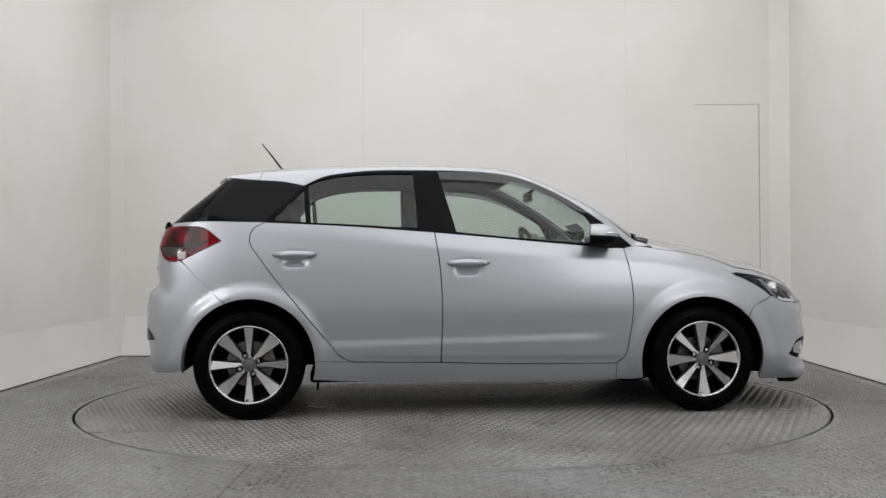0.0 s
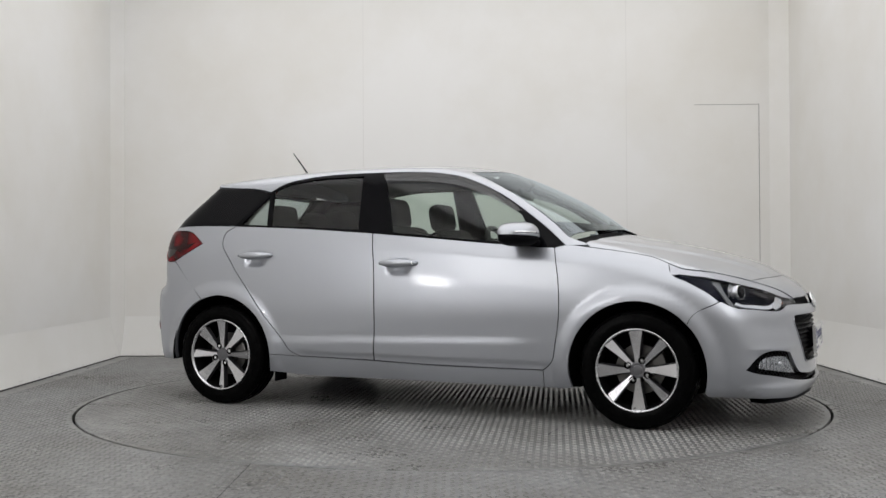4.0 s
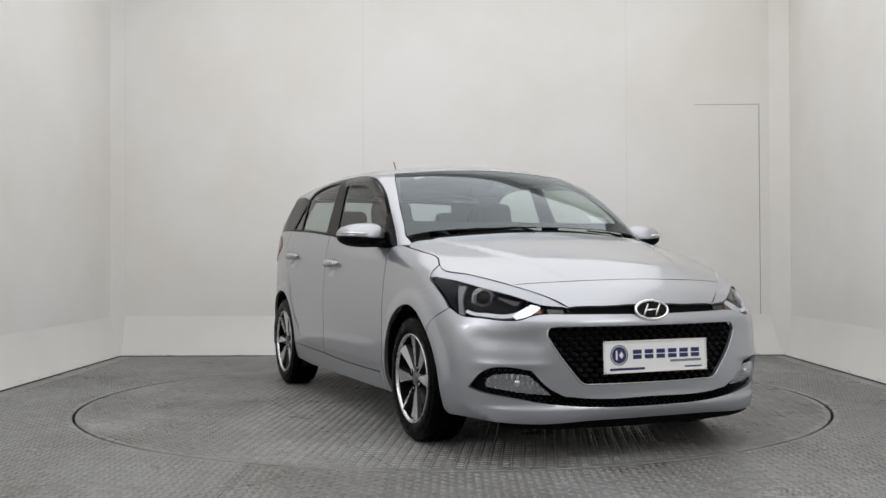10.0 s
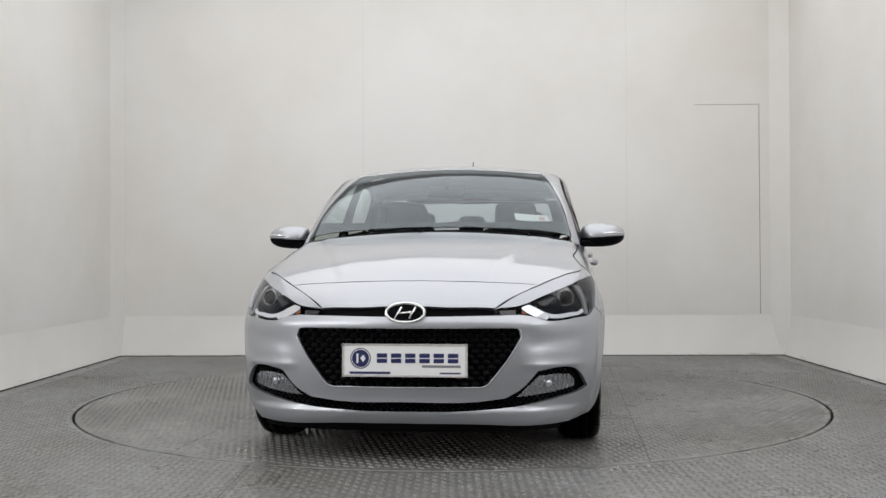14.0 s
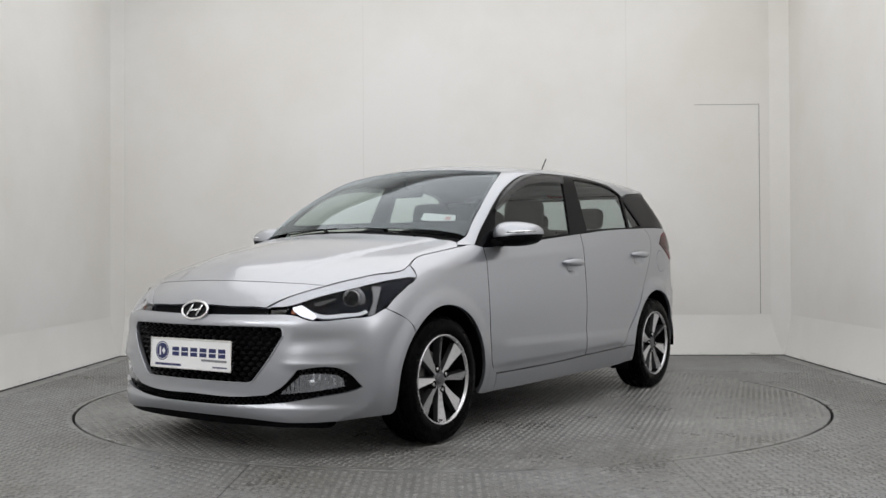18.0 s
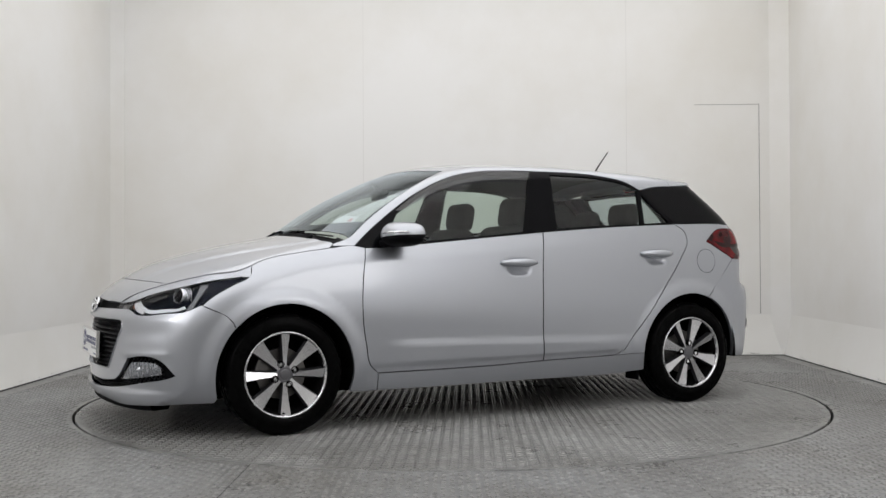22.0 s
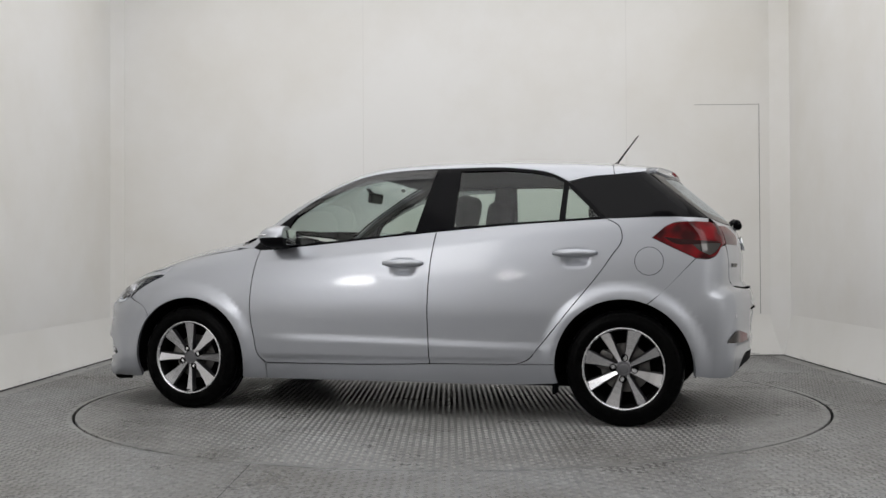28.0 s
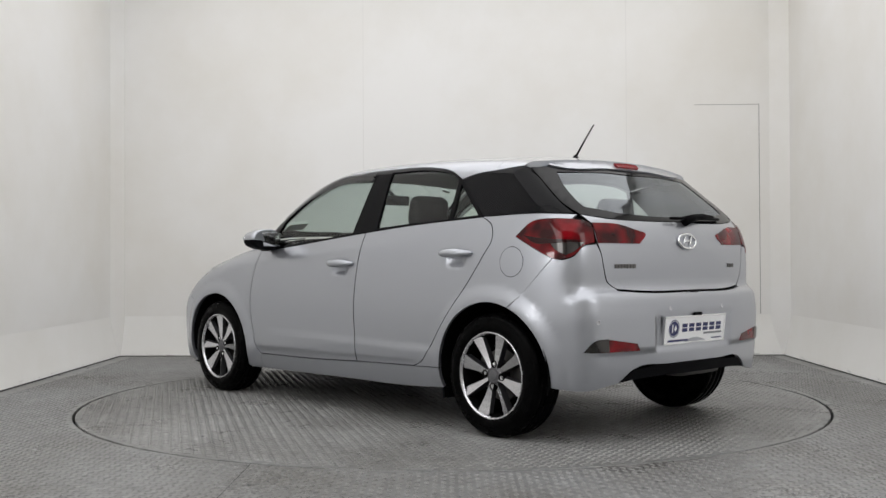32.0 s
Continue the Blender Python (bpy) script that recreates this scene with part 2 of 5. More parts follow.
def slab(bm, outline, y0, y1, plane="XZ", bevel=0.0):
    """A flat outline given thickness."""
    def at(u, v, w):
        return {"XZ": (u, w, v), "YZ": (w, u, v), "XY": (u, v, w)}[plane]
    lo = [bm.verts.new(at(u, v, y0)) for u, v in outline]
    hi = [bm.verts.new(at(u, v, y1)) for u, v in outline]
    n = len(outline)
    faces = [bm.faces.new(lo), bm.faces.new(hi[::-1])]
    for k in range(n):
        faces.append(bm.faces.new((lo[k], hi[k], hi[(k + 1) % n], lo[(k + 1) % n])))
    if bevel:
        bmesh.ops.bevel(bm, geom=list({e for f in faces[:2] for e in f.edges}), offset=bevel, segments=2, affect="EDGES", profile=0.6)
    bmesh.ops.recalc_face_normals(bm, faces=bm.faces[:])
    return bm


def smooth_line(pts, per=6):
    """Catmull-Rom through points of any dimension."""
    p = np.array(pts, float)
    if len(p) < 3:
        s = np.linspace(0, 1, max(2, per + 1))[:, None]
        return p[0] * (1 - s) + p[-1] * s
    h = np.maximum(np.linalg.norm(np.diff(p, axis=0), axis=1), 1e-6)[:, None]
    d = np.diff(p, axis=0) / h
    m = np.vstack([d[:1], (d[:-1] * h[1:] + d[1:] * h[:-1]) / (h[:-1] + h[1:]), d[-1:]])
    out = []
    for i in range(len(p) - 1):
        for s in np.linspace(0, 1, per, endpoint=False):
            out.append(p[i] * (1 + 2 * s) * (1 - s) ** 2 + m[i] * h[i] * s * (1 - s) ** 2 + p[i + 1] * s * s * (3 - 2 * s) + m[i + 1] * h[i] * s * s * (s - 1))
    out.append(p[-1])
    return np.array(out)


def outline_of(*runs, per=6):
    """Joins smooth runs, with corners where they meet."""
    out = []
    for r in runs:
        for q in smooth_line(r, per):
            if not out or np.hypot(*(out[-1] - q)) > 1e-5:
                out.append(q)
    if np.hypot(*(out[0] - out[-1])) < 1e-5:
        out.pop()
    return np.array(out)


def inset(poly, g):
    """A closed outline drawn in by g."""
    p = np.array(poly)
    x, y = p[:, 0], p[:, 1]
    area = np.sum(x * np.roll(y, -1) - np.roll(x, -1) * y)
    e = np.roll(p, -1, 0) - p
    e /= np.maximum(np.hypot(e[:, 0], e[:, 1]), 1e-9)[:, None]
    n = np.stack([-e[:, 1], e[:, 0]], 1) * np.sign(area)
    m = n + np.roll(n, 1, 0)
    m /= np.maximum((m * m).sum(1) / 2, 0.6)[:, None]
    return p + m * g


def curve1(xs, ys):
    """Smooth function through points, flat beyond its ends."""
    xs, ys = np.array(xs, float), np.array(ys, float)
    h = np.diff(xs)
    d = np.diff(ys) / h
    m = np.zeros(len(xs))
    m[1:-1] = np.where(d[1:] * d[:-1] > 0, (d[1:] * h[:-1] + d[:-1] * h[1:]) / (h[1:] + h[:-1]), (d[1:] + d[:-1]) / 4)
    m[0], m[-1] = d[0], d[-1]

    def f(x):
        x = np.clip(x, xs[0], xs[-1])
        i = np.clip(np.searchsorted(xs, x) - 1, 0, len(xs) - 2)
        t = (x - xs[i]) / h[i]
        return ys[i] * (1 + 2 * t) * (1 - t) ** 2 + m[i] * h[i] * t * (1 - t) ** 2 + ys[i + 1] * t * t * (3 - 2 * t) + m[i + 1] * h[i] * t * t * (t - 1)
    return f


def smoothstep(a, b, x):
    t = np.clip((x - a) / (b - a), 0, 1)
    return t * t * (3 - 2 * t)


# ---- the car's skin as one smooth form: a centre silhouette swept across, met by the flanks ----
PROFILE = smooth_line([(2.00, 0.168), (2.07, 0.174), (2.094, 0.205), (2.100, 0.30), (2.105, 0.42), (2.100, 0.54), (2.085, 0.62), (2.060, 0.675),
                       (2.015, 0.730), (1.930, 0.787), (1.80, 0.850), (1.615, 0.908), (1.337, 0.970), (1.15, 1.003), (1.07, 1.022)], 8)
PROFILE = np.vstack([PROFILE, smooth_line([(1.055, 1.030), (0.827, 1.185), (0.594, 1.307), (0.420, 1.383), (0.300, 1.422), (0.150, 1.450), (-0.05, 1.466), (-0.34, 1.474), (-0.81, 1.462),
                                           (-1.14, 1.440), (-1.33, 1.418), (-1.470, 1.392)], 8),
                     smooth_line([(-1.472, 1.372), (-1.60, 1.260), (-1.765, 1.115), (-1.835, 1.040), (-1.862, 0.96), (-1.872, 0.86), (-1.868, 0.76)], 8),
                     smooth_line([(-1.872, 0.735), (-1.915, 0.700), (-1.930, 0.64), (-1.932, 0.52), (-1.928, 0.40), (-1.918, 0.31), (-1.905, 0.25), (-1.87, 0.21)], 8),
                     [(-1.6, 0.185), (1.6, 0.165)]])
PLAN = curve1([-2.0, -1.8, -1.6, -1.45, -1.285, -0.7, 0.0, 0.7, 1.0, 1.285, 1.5, 1.7, 1.9, 2.1], [0.715, 0.765, 0.815, 0.832, 0.838, 0.846, 0.850, 0.845, 0.842, 0.844, 0.846, 0.828, 0.775, 0.70])
TUCK = curve1([0.10, 0.16, 0.22, 0.30, 0.40, 0.50, 0.60, 0.72, 0.83, 0.90, 0.955, 1.0, 1.02], [0.078, 0.056, 0.036, 0.019, 0.010, 0.004, 0.0, 0.007, 0.020, 0.031, 0.039, 0.046, 0.049])
BOW = curve1([-1.9, -1.5, -1.2, -0.9, 0.0, 0.3, 0.8, 1.1, 1.5, 1.8, 2.1], [-0.17, -0.16, -0.1, 0.0, 0.0, 0.16, 0.25, 0.29, 0.30, 0.30, 0.30])
CROWN = curve1([-1.9, -1.6, -1.3, -0.8, 0.0, 0.5, 1.0, 1.5, 1.9], [0.0, 0.02, 0.10, 0.14, 0.14, 0.10, 0.07, 0.10, 0.11])
ARCH_R, AXLES = 0.357, ((1.281, 0.302), (-1.282, 0.308))


def flank(x, z):
    """Half width of the body at a length and height."""
    belt = 1.01 - 0.075 * x
    zz = z - (belt - 1.0) * smoothstep(0.55, 0.95, z)
    w = PLAN(x) - TUCK(np.minimum(zz, 1.0)) - np.maximum(zz - 1.0, 0) * 0.28 - np.maximum(zz - 1.0, 0) ** 2 * 0.10
    # shoulder crease under the windows: sharp along the wing and front door, softer towards the tail
    soft = 0.006 + 0.016 * smoothstep(0.2, -1.4, x)
    over = np.minimum(zz, 1.0) - 0.915
    w = w - (0.09 + 0.15 * smoothstep(-0.9, 0.3, x)) * smoothstep(1.75, 1.35, x) * smoothstep(-1.75, -1.2, x) * soft * np.logaddexp(0, over / soft)
    door = smoothstep(-1.0, -0.75, x) * (1 - smoothstep(0.55, 0.80, x))
    w = w + 0.007 * door * (1 - smoothstep(0.402 + 0.02 * x, 0.455 + 0.02 * x, z))
    for ax, az in AXLES:
        d = np.hypot(x - ax, np.maximum(z - az, -0.05))
        w = w + 0.016 * (1 - smoothstep(0.375, 0.455, d)) * smoothstep(0.10, 0.30, z)
    return w


SEG_A, SEG_B = PROFILE, np.roll(PROFILE, -1, 0)


def silhouette_exact(x, z):
    out = np.empty(len(x))
    for i in range(0, len(x), 4000):
        px, pz = x[i:i + 4000, None], z[i:i + 4000, None]
        ax, az, dx, dz = SEG_A[:, 0], SEG_A[:, 1], SEG_B[:, 0] - SEG_A[:, 0], SEG_B[:, 1] - SEG_A[:, 1]
        t = np.clip(((px - ax) * dx + (pz - az) * dz) / (dx * dx + dz * dz), 0, 1)
        d = np.sqrt(((px - ax - t * dx) ** 2 + (pz - az - t * dz) ** 2).min(1))
        crosses = ((az > pz) != (SEG_B[:, 1] > pz)) & (px < dx * (pz - az) / np.where(dz == 0, 1e-9, dz) + ax)
        out[i:i + 4000] = np.where(crosses.sum(1) % 2 == 1, -d, d)
    return out


GX, GZ = np.arange(-2.6, 2.8, 0.02), np.arange(-0.2, 2.2, 0.02)
_gx, _gz = np.meshgrid(GX, GZ, indexing="ij")
GRID = silhouette_exact(_gx.ravel(), _gz.ravel()).reshape(_gx.shape)


def silhouette_quick(x, z):
    fx, fz = np.clip((x - GX[0]) / 0.02, 0, len(GX) - 1.001), np.clip((z - GZ[0]) / 0.02, 0, len(GZ) - 1.001)
    i, k = fx.astype(int), fz.astype(int)
    a, b = fx - i, fz - k
    return (GRID[i, k] * (1 - a) + GRID[i + 1, k] * a) * (1 - b) + (GRID[i, k + 1] * (1 - a) + GRID[i + 1, k + 1] * a) * b


def skin(p, quick=False):
    """Below zero inside the car's body, above outside."""
    x, y, z = p[:, 0], np.abs(p[:, 1]), p[:, 2]
    yy = np.minimum(y, 1.0) ** 2
    qx, qz = x + BOW(x) * yy, z + CROWN(x) * yy
    a = (silhouette_quick if quick else silhouette_exact)(qx, qz)
    b = y - flank(x, z)
    front, rear = smoothstep(1.45, 1.95, x), smoothstep(1.45, 1.85, -x)
    high = smoothstep(0.95, 1.25, z)
    k = (0.10 + 0.11 * front - 0.02 * rear) * (1 - high) + 0.07 * high
    h = np.maximum(k - np.abs(a - b), 0) / k
    return np.maximum(a, b) + h * h * k / 4


def skin_normal(p):
    e = 0.003
    g = np.stack([skin(p + d) - skin(p - d) for d in np.eye(3) * e], 1)
    return g / np.maximum(np.linalg.norm(g, axis=1), 1e-9)[:, None]


def rays(kind, uv):
    """Where rays for the plane coordinates start, outside the skin, and the way they go."""
    u, v = uv[:, 0], uv[:, 1]
    o, z = np.ones(len(u)), np.zeros(len(u))
    if kind == "side":
        return np.stack([u, 1.25 * o, v], 1), np.stack([z, -o, z], 1)
    if kind == "top":
        return np.stack([u, v, 2.0 * o], 1), np.stack([z, z, -o], 1)
    if kind == "front":
        d = np.stack([np.cos(u), np.sin(u), z], 1)
        return np.stack([1.0 * o, z, v], 1) + d * 1.6, -d
    if kind == "rear":
        d = np.stack([-np.cos(u), np.sin(u), z], 1)
        return np.stack([-0.9 * o, z, v], 1) + d * 1.6, -d
    d = np.stack([z, np.sin(v), np.cos(v)], 1)  # "arch": round the car's long axis
    return np.stack([u, z, 0.80 * o], 1) + d * 1.4, -d


def plane_of(kind, p):
    """The plane coordinates of points on the skin."""
    x, y, z = p[:, 0], p[:, 1], p[:, 2]
    if kind == "side":
        return np.stack([x, z], 1)
    if kind == "top":
        return np.stack([x, y], 1)
    if kind == "front":
        return np.stack([np.arctan2(y, x - 1.0), z], 1)
    if kind == "rear":
        return np.stack([np.arctan2(y, -0.9 - x), z], 1)
    return np.stack([x, np.arctan2(y, z - 0.80)], 1)


def on_skin(kind, uv):
    uv = np.asarray(uv, float)
    o, d = rays(kind, uv)
    t = np.zeros(len(uv))
    for _ in range(70):
        t = np.minimum(t + 0.75 * np.clip(skin(o + d * t[:, None], True), -0.05, 0.4), 1.7)
    for _ in range(6):
        f = skin(o + d * t[:, None])
        g = (skin(o + d * (t + 0.002)[:, None]) - f) / 0.002
        t = np.clip(t - np.clip(f / np.where(np.abs(g) < 0.15, -0.15, g), -0.02, 0.02), 0, 1.7)
    return o + d * t[:, None]


def convert(kind_from, pts, kind_to):
    return plane_of(kind_to, on_skin(kind_from, np.asarray(pts, float)))


def filled(outline, holes, step):
    """A flat sheet within an outline, less its holes, cut into a grid."""
    bm = bmesh.new()
    for loop in [outline] + list(holes):
        vs = [bm.verts.new((q[0], q[1], 0)) for q in loop]
        for i in range(len(vs)):
            bm.edges.new((vs[i], vs[(i + 1) % len(vs)]))
    bmesh.ops.triangle_fill(bm, edges=bm.edges[:], use_beauty=True, normal=(0, 0, 1))
    lo, hi = np.min(outline, 0), np.max(outline, 0)
    su, sv = step if isinstance(step, tuple) else (step, step)
    for axis, s in ((0, su), (1, sv)):
        n = max(1, int(round((hi[axis] - lo[axis]) / s)))
        for c in np.linspace(lo[axis], hi[axis], n + 1)[1:-1]:
            co, no = Vector((0, 0, 0)), Vector((0, 0, 0))
            co[axis], no[axis] = c, 1.0
            bmesh.ops.bisect_plane(bm, geom=bm.verts[:] + bm.edges[:] + bm.faces[:], plane_co=co, plane_no=no, dist=1e-6)
    return bm


def panel(name, kind, outline, mat, parent, holes=(), step=0.025, offset=0.0, lip=0.018, gap=0.002, mirrored=True, label="", shape=None, rim_mat=None):
    """A sheet of the car's skin within an outline, with turned-in edges; mirrored makes the other side's too."""
    outline = inset(outline, gap) if gap else np.asarray(outline)
    bm = filled(outline, holes, step)
    bm.verts.ensure_lookup_table()
    uv = np.array([v.co[:2] for v in bm.verts])
    p = on_skin(kind, uv)
    n = skin_normal(p)
    off = np.full(len(p), offset, float)
    bent = n
    if shape is not None:  # the reshaped sheet's normals lean by the shape's slope
        off = off + shape(p)
        g = np.stack([(shape(p + d) - shape(p - d)) / 0.006 for d in np.eye(3) * 0.003], 1)
        bent = n - (g - (g * n).sum(1)[:, None] * n)
        bent = bent / np.linalg.norm(bent, axis=1)[:, None]
    p = p + n * off[:, None]
    n = bent
    tris = [[v.index for v in f.verts] for f in bm.faces]
    rim = [(e.verts[0].index, e.verts[1].index) for e in bm.edges if len(e.link_faces) == 1]
    owner = [[v.index for v in e.link_faces[0].verts] for e in bm.edges if len(e.link_faces) == 1]
    bm.free()
    faces = []
    for f in tris:
        c = np.cross(p[f[1]] - p[f[0]], p[f[2]] - p[f[0]])
        faces.append(f if np.dot(c, n[f[0]]) > 0 else f[::-1])
    verts, normals = list(p), list(n)
    count = len(faces)
    if lip:
        for (a, b), own in zip(rim, owner):
            mid = p[own].mean(0)
            q = [p[a], p[b], p[b] - n[b] * lip, p[a] - n[a] * lip]
            c = np.cross(q[1] - q[0], q[2] - q[0])
            c /= max(np.linalg.norm(c), 1e-12)
            i = len(verts)
            verts += q
            if np.dot(c, (p[a] + p[b]) / 2 - mid) > 0:
                faces.append([i, i + 1, i + 2, i + 3])
            else:
                faces.append([i + 3, i + 2, i + 1, i])
                c = -c
            normals += [c] * 4
    verts, normals = np.array(verts), np.array(normals)
    made = []
    for side in ((1, -1) if mirrored else (1,)):
        flip = np.array([1, side, 1.0])
        data = bpy.data.meshes.new(name)
        data.from_pydata((verts * flip).tolist(), [], [f[::side] for f in faces])
        data.polygons.foreach_set("use_smooth", [True] * len(faces))
        data.materials.append(mat)
        if rim_mat:
            data.materials.append(rim_mat)
            data.polygons.foreach_set("material_index", [0] * count + [1] * (len(faces) - count))
        data.normals_split_custom_set_from_vertices((normals * flip).tolist())
        data.update()
        ob = new(name, data)
        ob.parent = parent[len(made)] if isinstance(parent, list) else parent
        if label:
            ob["label"] = label
        made.append(ob)
    return made


def skin_frame(kind, u, v, off=0.0, up=(0, 0, 1)):
    """A pose on the skin: z along its normal, y as near upwards as can be."""
    p = on_skin(kind, [(u, v)])
    n = Vector(skin_normal(p)[0])
    y = (Vector(up) - n * n.dot(Vector(up))).normalized()
    x = y.cross(n)
    m = Matrix((x, y, n)).transposed().to_4x4()
    m.translation = Vector(p[0]) + n * off
    return m


def mirror_bm(bm):
    """The same shape for the car's other side."""
    bmesh.ops.scale(bm, vec=(1, -1, 1), verts=bm.verts[:])
    bmesh.ops.reverse_faces(bm, faces=bm.faces[:])
    return bm


def pair(name, make, mat, parents, label="", smooth=True):
    """A part for the left and its mirror image for the right."""
    out = []
    for k, par in enumerate(parents):
        bm = make(bmesh.new())
        bmesh.ops.recalc_face_normals(bm, faces=bm.faces[:])
        out.append(part(name, mirror_bm(bm) if k else bm, mat, par, label, smooth))
    return out


# ---- the room ----
BL, BR = (-3.086, 2.979), (3.039, 2.836)
FL, FR = (-2.985, -8.4), (2.925, -8.4)
COVE_H, COVE_D, WALL_H = 0.370, 0.060, 3.95


def out_corner(a, b, c, d):
    """The corner b of the floor, pushed out by d square to both of its walls."""
    a, b, c = Vector(a), Vector(b), Vector(c)
    n1, n2 = Vector(((b - a).y, -(b - a).x)).normalized(), Vector(((c - b).y, -(c - b).x)).normalized()
    m = (n1 + n2)
    return b - m * (d / (1 + n1.dot(n2)))


def cove_d(s):
    """How far the skirting has leant back at a share of its height."""
    return s + 0.55 * s * (1 - s)


CORNERS = [FL, BL, BR, FR]
ROUND = {}
for i in range(4):
    a, b, c = CORNERS[i - 1], CORNERS[i], CORNERS[(i + 1) % 4]
    ROUND[i] = (Vector(b), out_corner(a, b, c, COVE_D), out_corner(a, b, c, COVE_D + 0.15))
for i, nm in enumerate(("wall_left", "wall_back", "wall_right", "wall_front")):
    (f0, w0, o0), (f1, w1, o1) = ROUND[i], ROUND[(i + 1) % 4]
    bm = bmesh.new()
    lo = [bm.verts.new((*q, COVE_H)) for q in (w0, w1, o1, o0)]
    hi = [bm.verts.new((*q, WALL_H)) for q in (w0, w1, o1, o0)]
    bm.faces.new(lo)
    bm.faces.new(hi)
    for k in range(4):
        bm.faces.new((lo[k], lo[(k + 1) % 4], hi[(k + 1) % 4], hi[k]))
    bmesh.ops.recalc_face_normals(bm, faces=bm.faces[:])
    tagged(mesh_object(nm, bm, WALL), "smooth off-white painted studio wall with faint stains", "wall", kind="structure")
    # sloping skirting between floor and wall, hollowed a little
    bm = bmesh.new()
    rows = []
    for s in np.linspace(0, 1, 11):
        d, z = cove_d(s), COVE_H * s
        rows.append([bm.verts.new((*(f0.lerp(w0, d)), z)), bm.verts.new((*(f1.lerp(w1, d)), z))])
    back = [[bm.verts.new((*o0, COVE_H)), bm.verts.new((*o1, COVE_H))], [bm.verts.new((*o0, 0)), bm.verts.new((*o1, 0))]]
    loop = rows + back
    for p, q in zip(loop, loop[1:] + loop[:1]):
        bm.faces.new((p[0], p[1], q[1], q[0]))
    bm.faces.new([r[0] for r in loop])
    bm.faces.new([r[1] for r in loop][::-1])
    bmesh.ops.recalc_face_normals(bm, faces=bm.faces[:])
    tagged(mesh_object("baseboard_" + nm[5:], bm, COVE), "sloping off-white skirting where wall meets floor", "skirting", kind="structure")

# flat strips across the two far corners
for i in (1, 2):
    w = ROUND[i][1]
    u = (ROUND[i - 1][1] - w).normalized()
    v = (ROUND[(i + 1) % 4][1] - w).normalized()
    bm = bmesh.new()
    tri = [w + u * 0.16, w + v * 0.085, w - (u + v) * 0.02]
    lo = [bm.verts.new((*q, COVE_H)) for q in tri]
    hi = [bm.verts.new((*q, WALL_H)) for q in tri]
    bm.faces.new(hi)
    rows = [[bm.verts.new((*ROUND[i][0].lerp(q, cove_d(h)), COVE_H * h + 0.001)) for q in tri] for h in (0.05, 0.2, 0.4, 0.6, 0.8)] + [lo]
    bm.faces.new(rows[0])
    for p, q in zip(rows, rows[1:]):
        for k in range(3):
            bm.faces.new((p[k], p[(k + 1) % 3], q[(k + 1) % 3], q[k]))
    for k in range(3):
        bm.faces.new((lo[k], lo[(k + 1) % 3], hi[(k + 1) % 3], hi[k]))
    bmesh.ops.recalc_face_normals(bm, faces=bm.faces[:])
    tagged(mesh_object("trim", bm, WALL), "flat off-white strip across the wall corner", "trim", kind="structure")


def on_back(x):
    """The back wall's face at a given x."""
    a, b = ROUND[1][1], ROUND[2][1]
    return a.y + (b.y - a.y) * (x - a.x) / (b.x - a.x)


WALL_TURN = math.atan2(ROUND[2][1].y - ROUND[1][1].y, ROUND[2][1].x - ROUND[1][1].x)


def back_box(bm, x0, x1, z0, z1, proud):
    """A thin piece lying on the back wall."""
    c = (x0 + x1) / 2
    m = Matrix.Translation((c, on_back(c), 0)) @ Matrix.Rotation(WALL_TURN, 4, "Z")
    return box(bm, x0 - c, x1 - c, -proud, 0.02, z0, z1, 0.0, m)


door = tagged(mesh_object("door_1", back_box(bmesh.new(), 1.640, 2.842, COVE_H + 0.004, 2.304, 0.0012), WALL), "flush off-white door set into the back wall", "door", kind="structure")
mesh_object("door_gap", back_box(bmesh.new(), 2.844, 2.849, COVE_H + 0.004, 2.312, 0.002), DOOR_GAP, door)
mesh_object("door_gap", back_box(bmesh.new(), 2.255, 2.843, 2.3065, 2.3105, 0.002), DOOR_GAP, door)
for sx in (-0.815, 1.628):
    tagged(mesh_object("trim", back_box(bmesh.new(), sx, sx + 0.004, COVE_H, WALL_H, 0.001), SEAM), "thin joint line between wall boards", "trim", kind="structure")

bm = bmesh.new()
slab(bm, [tuple(ROUND[i][2]) for i in range(4)], WALL_H, WALL_H + 0.15, "XY")
tagged(mesh_object("ceiling", bm, CEILING), "white painted studio ceiling", "ceiling", kind="structure")

TABLE_R = 2.2555
bm = bmesh.new()
ring = [(2.2715 * math.cos(a), 2.2715 * math.sin(a)) for a in np.linspace(0, 2 * math.pi, 160, endpoint=False)]
for loop in ([tuple(ROUND[i][2]) for i in range(4)], ring):
    vs = [bm.verts.new((*q, 0)) for q in loop]
    es = [bm.edges.new((vs[k], vs[(k + 1) % len(vs)])) for k in range(len(vs))]
bmesh.ops.triangle_fill(bm, edges=bm.edges[:], use_beauty=True, normal=(0, 0, 1))
rim = [e for e in bm.edges if len(e.link_faces) == 1 and abs(e.verts[0].co.xy.length - 2.2715) < 0.01 and abs(e.verts[1].co.xy.length - 2.2715) < 0.01]
r = bmesh.ops.extrude_edge_only(bm, edges=rim)
bmesh.ops.translate(bm, vec=(0, 0, -0.08), verts=[v for v in r["geom"] if isinstance(v, bmesh.types.BMVert)])
floor = tagged(mesh_object("floor", bm, FLOOR), "grey painted steel tread plate floor, worn and dusty", "floor", kind="structure")
bm = bmesh.new()
bmesh.ops.create_circle(bm, cap_ends=True, radius=2.4, segments=96, matrix=Matrix.Translation((0, 0, -0.08)))
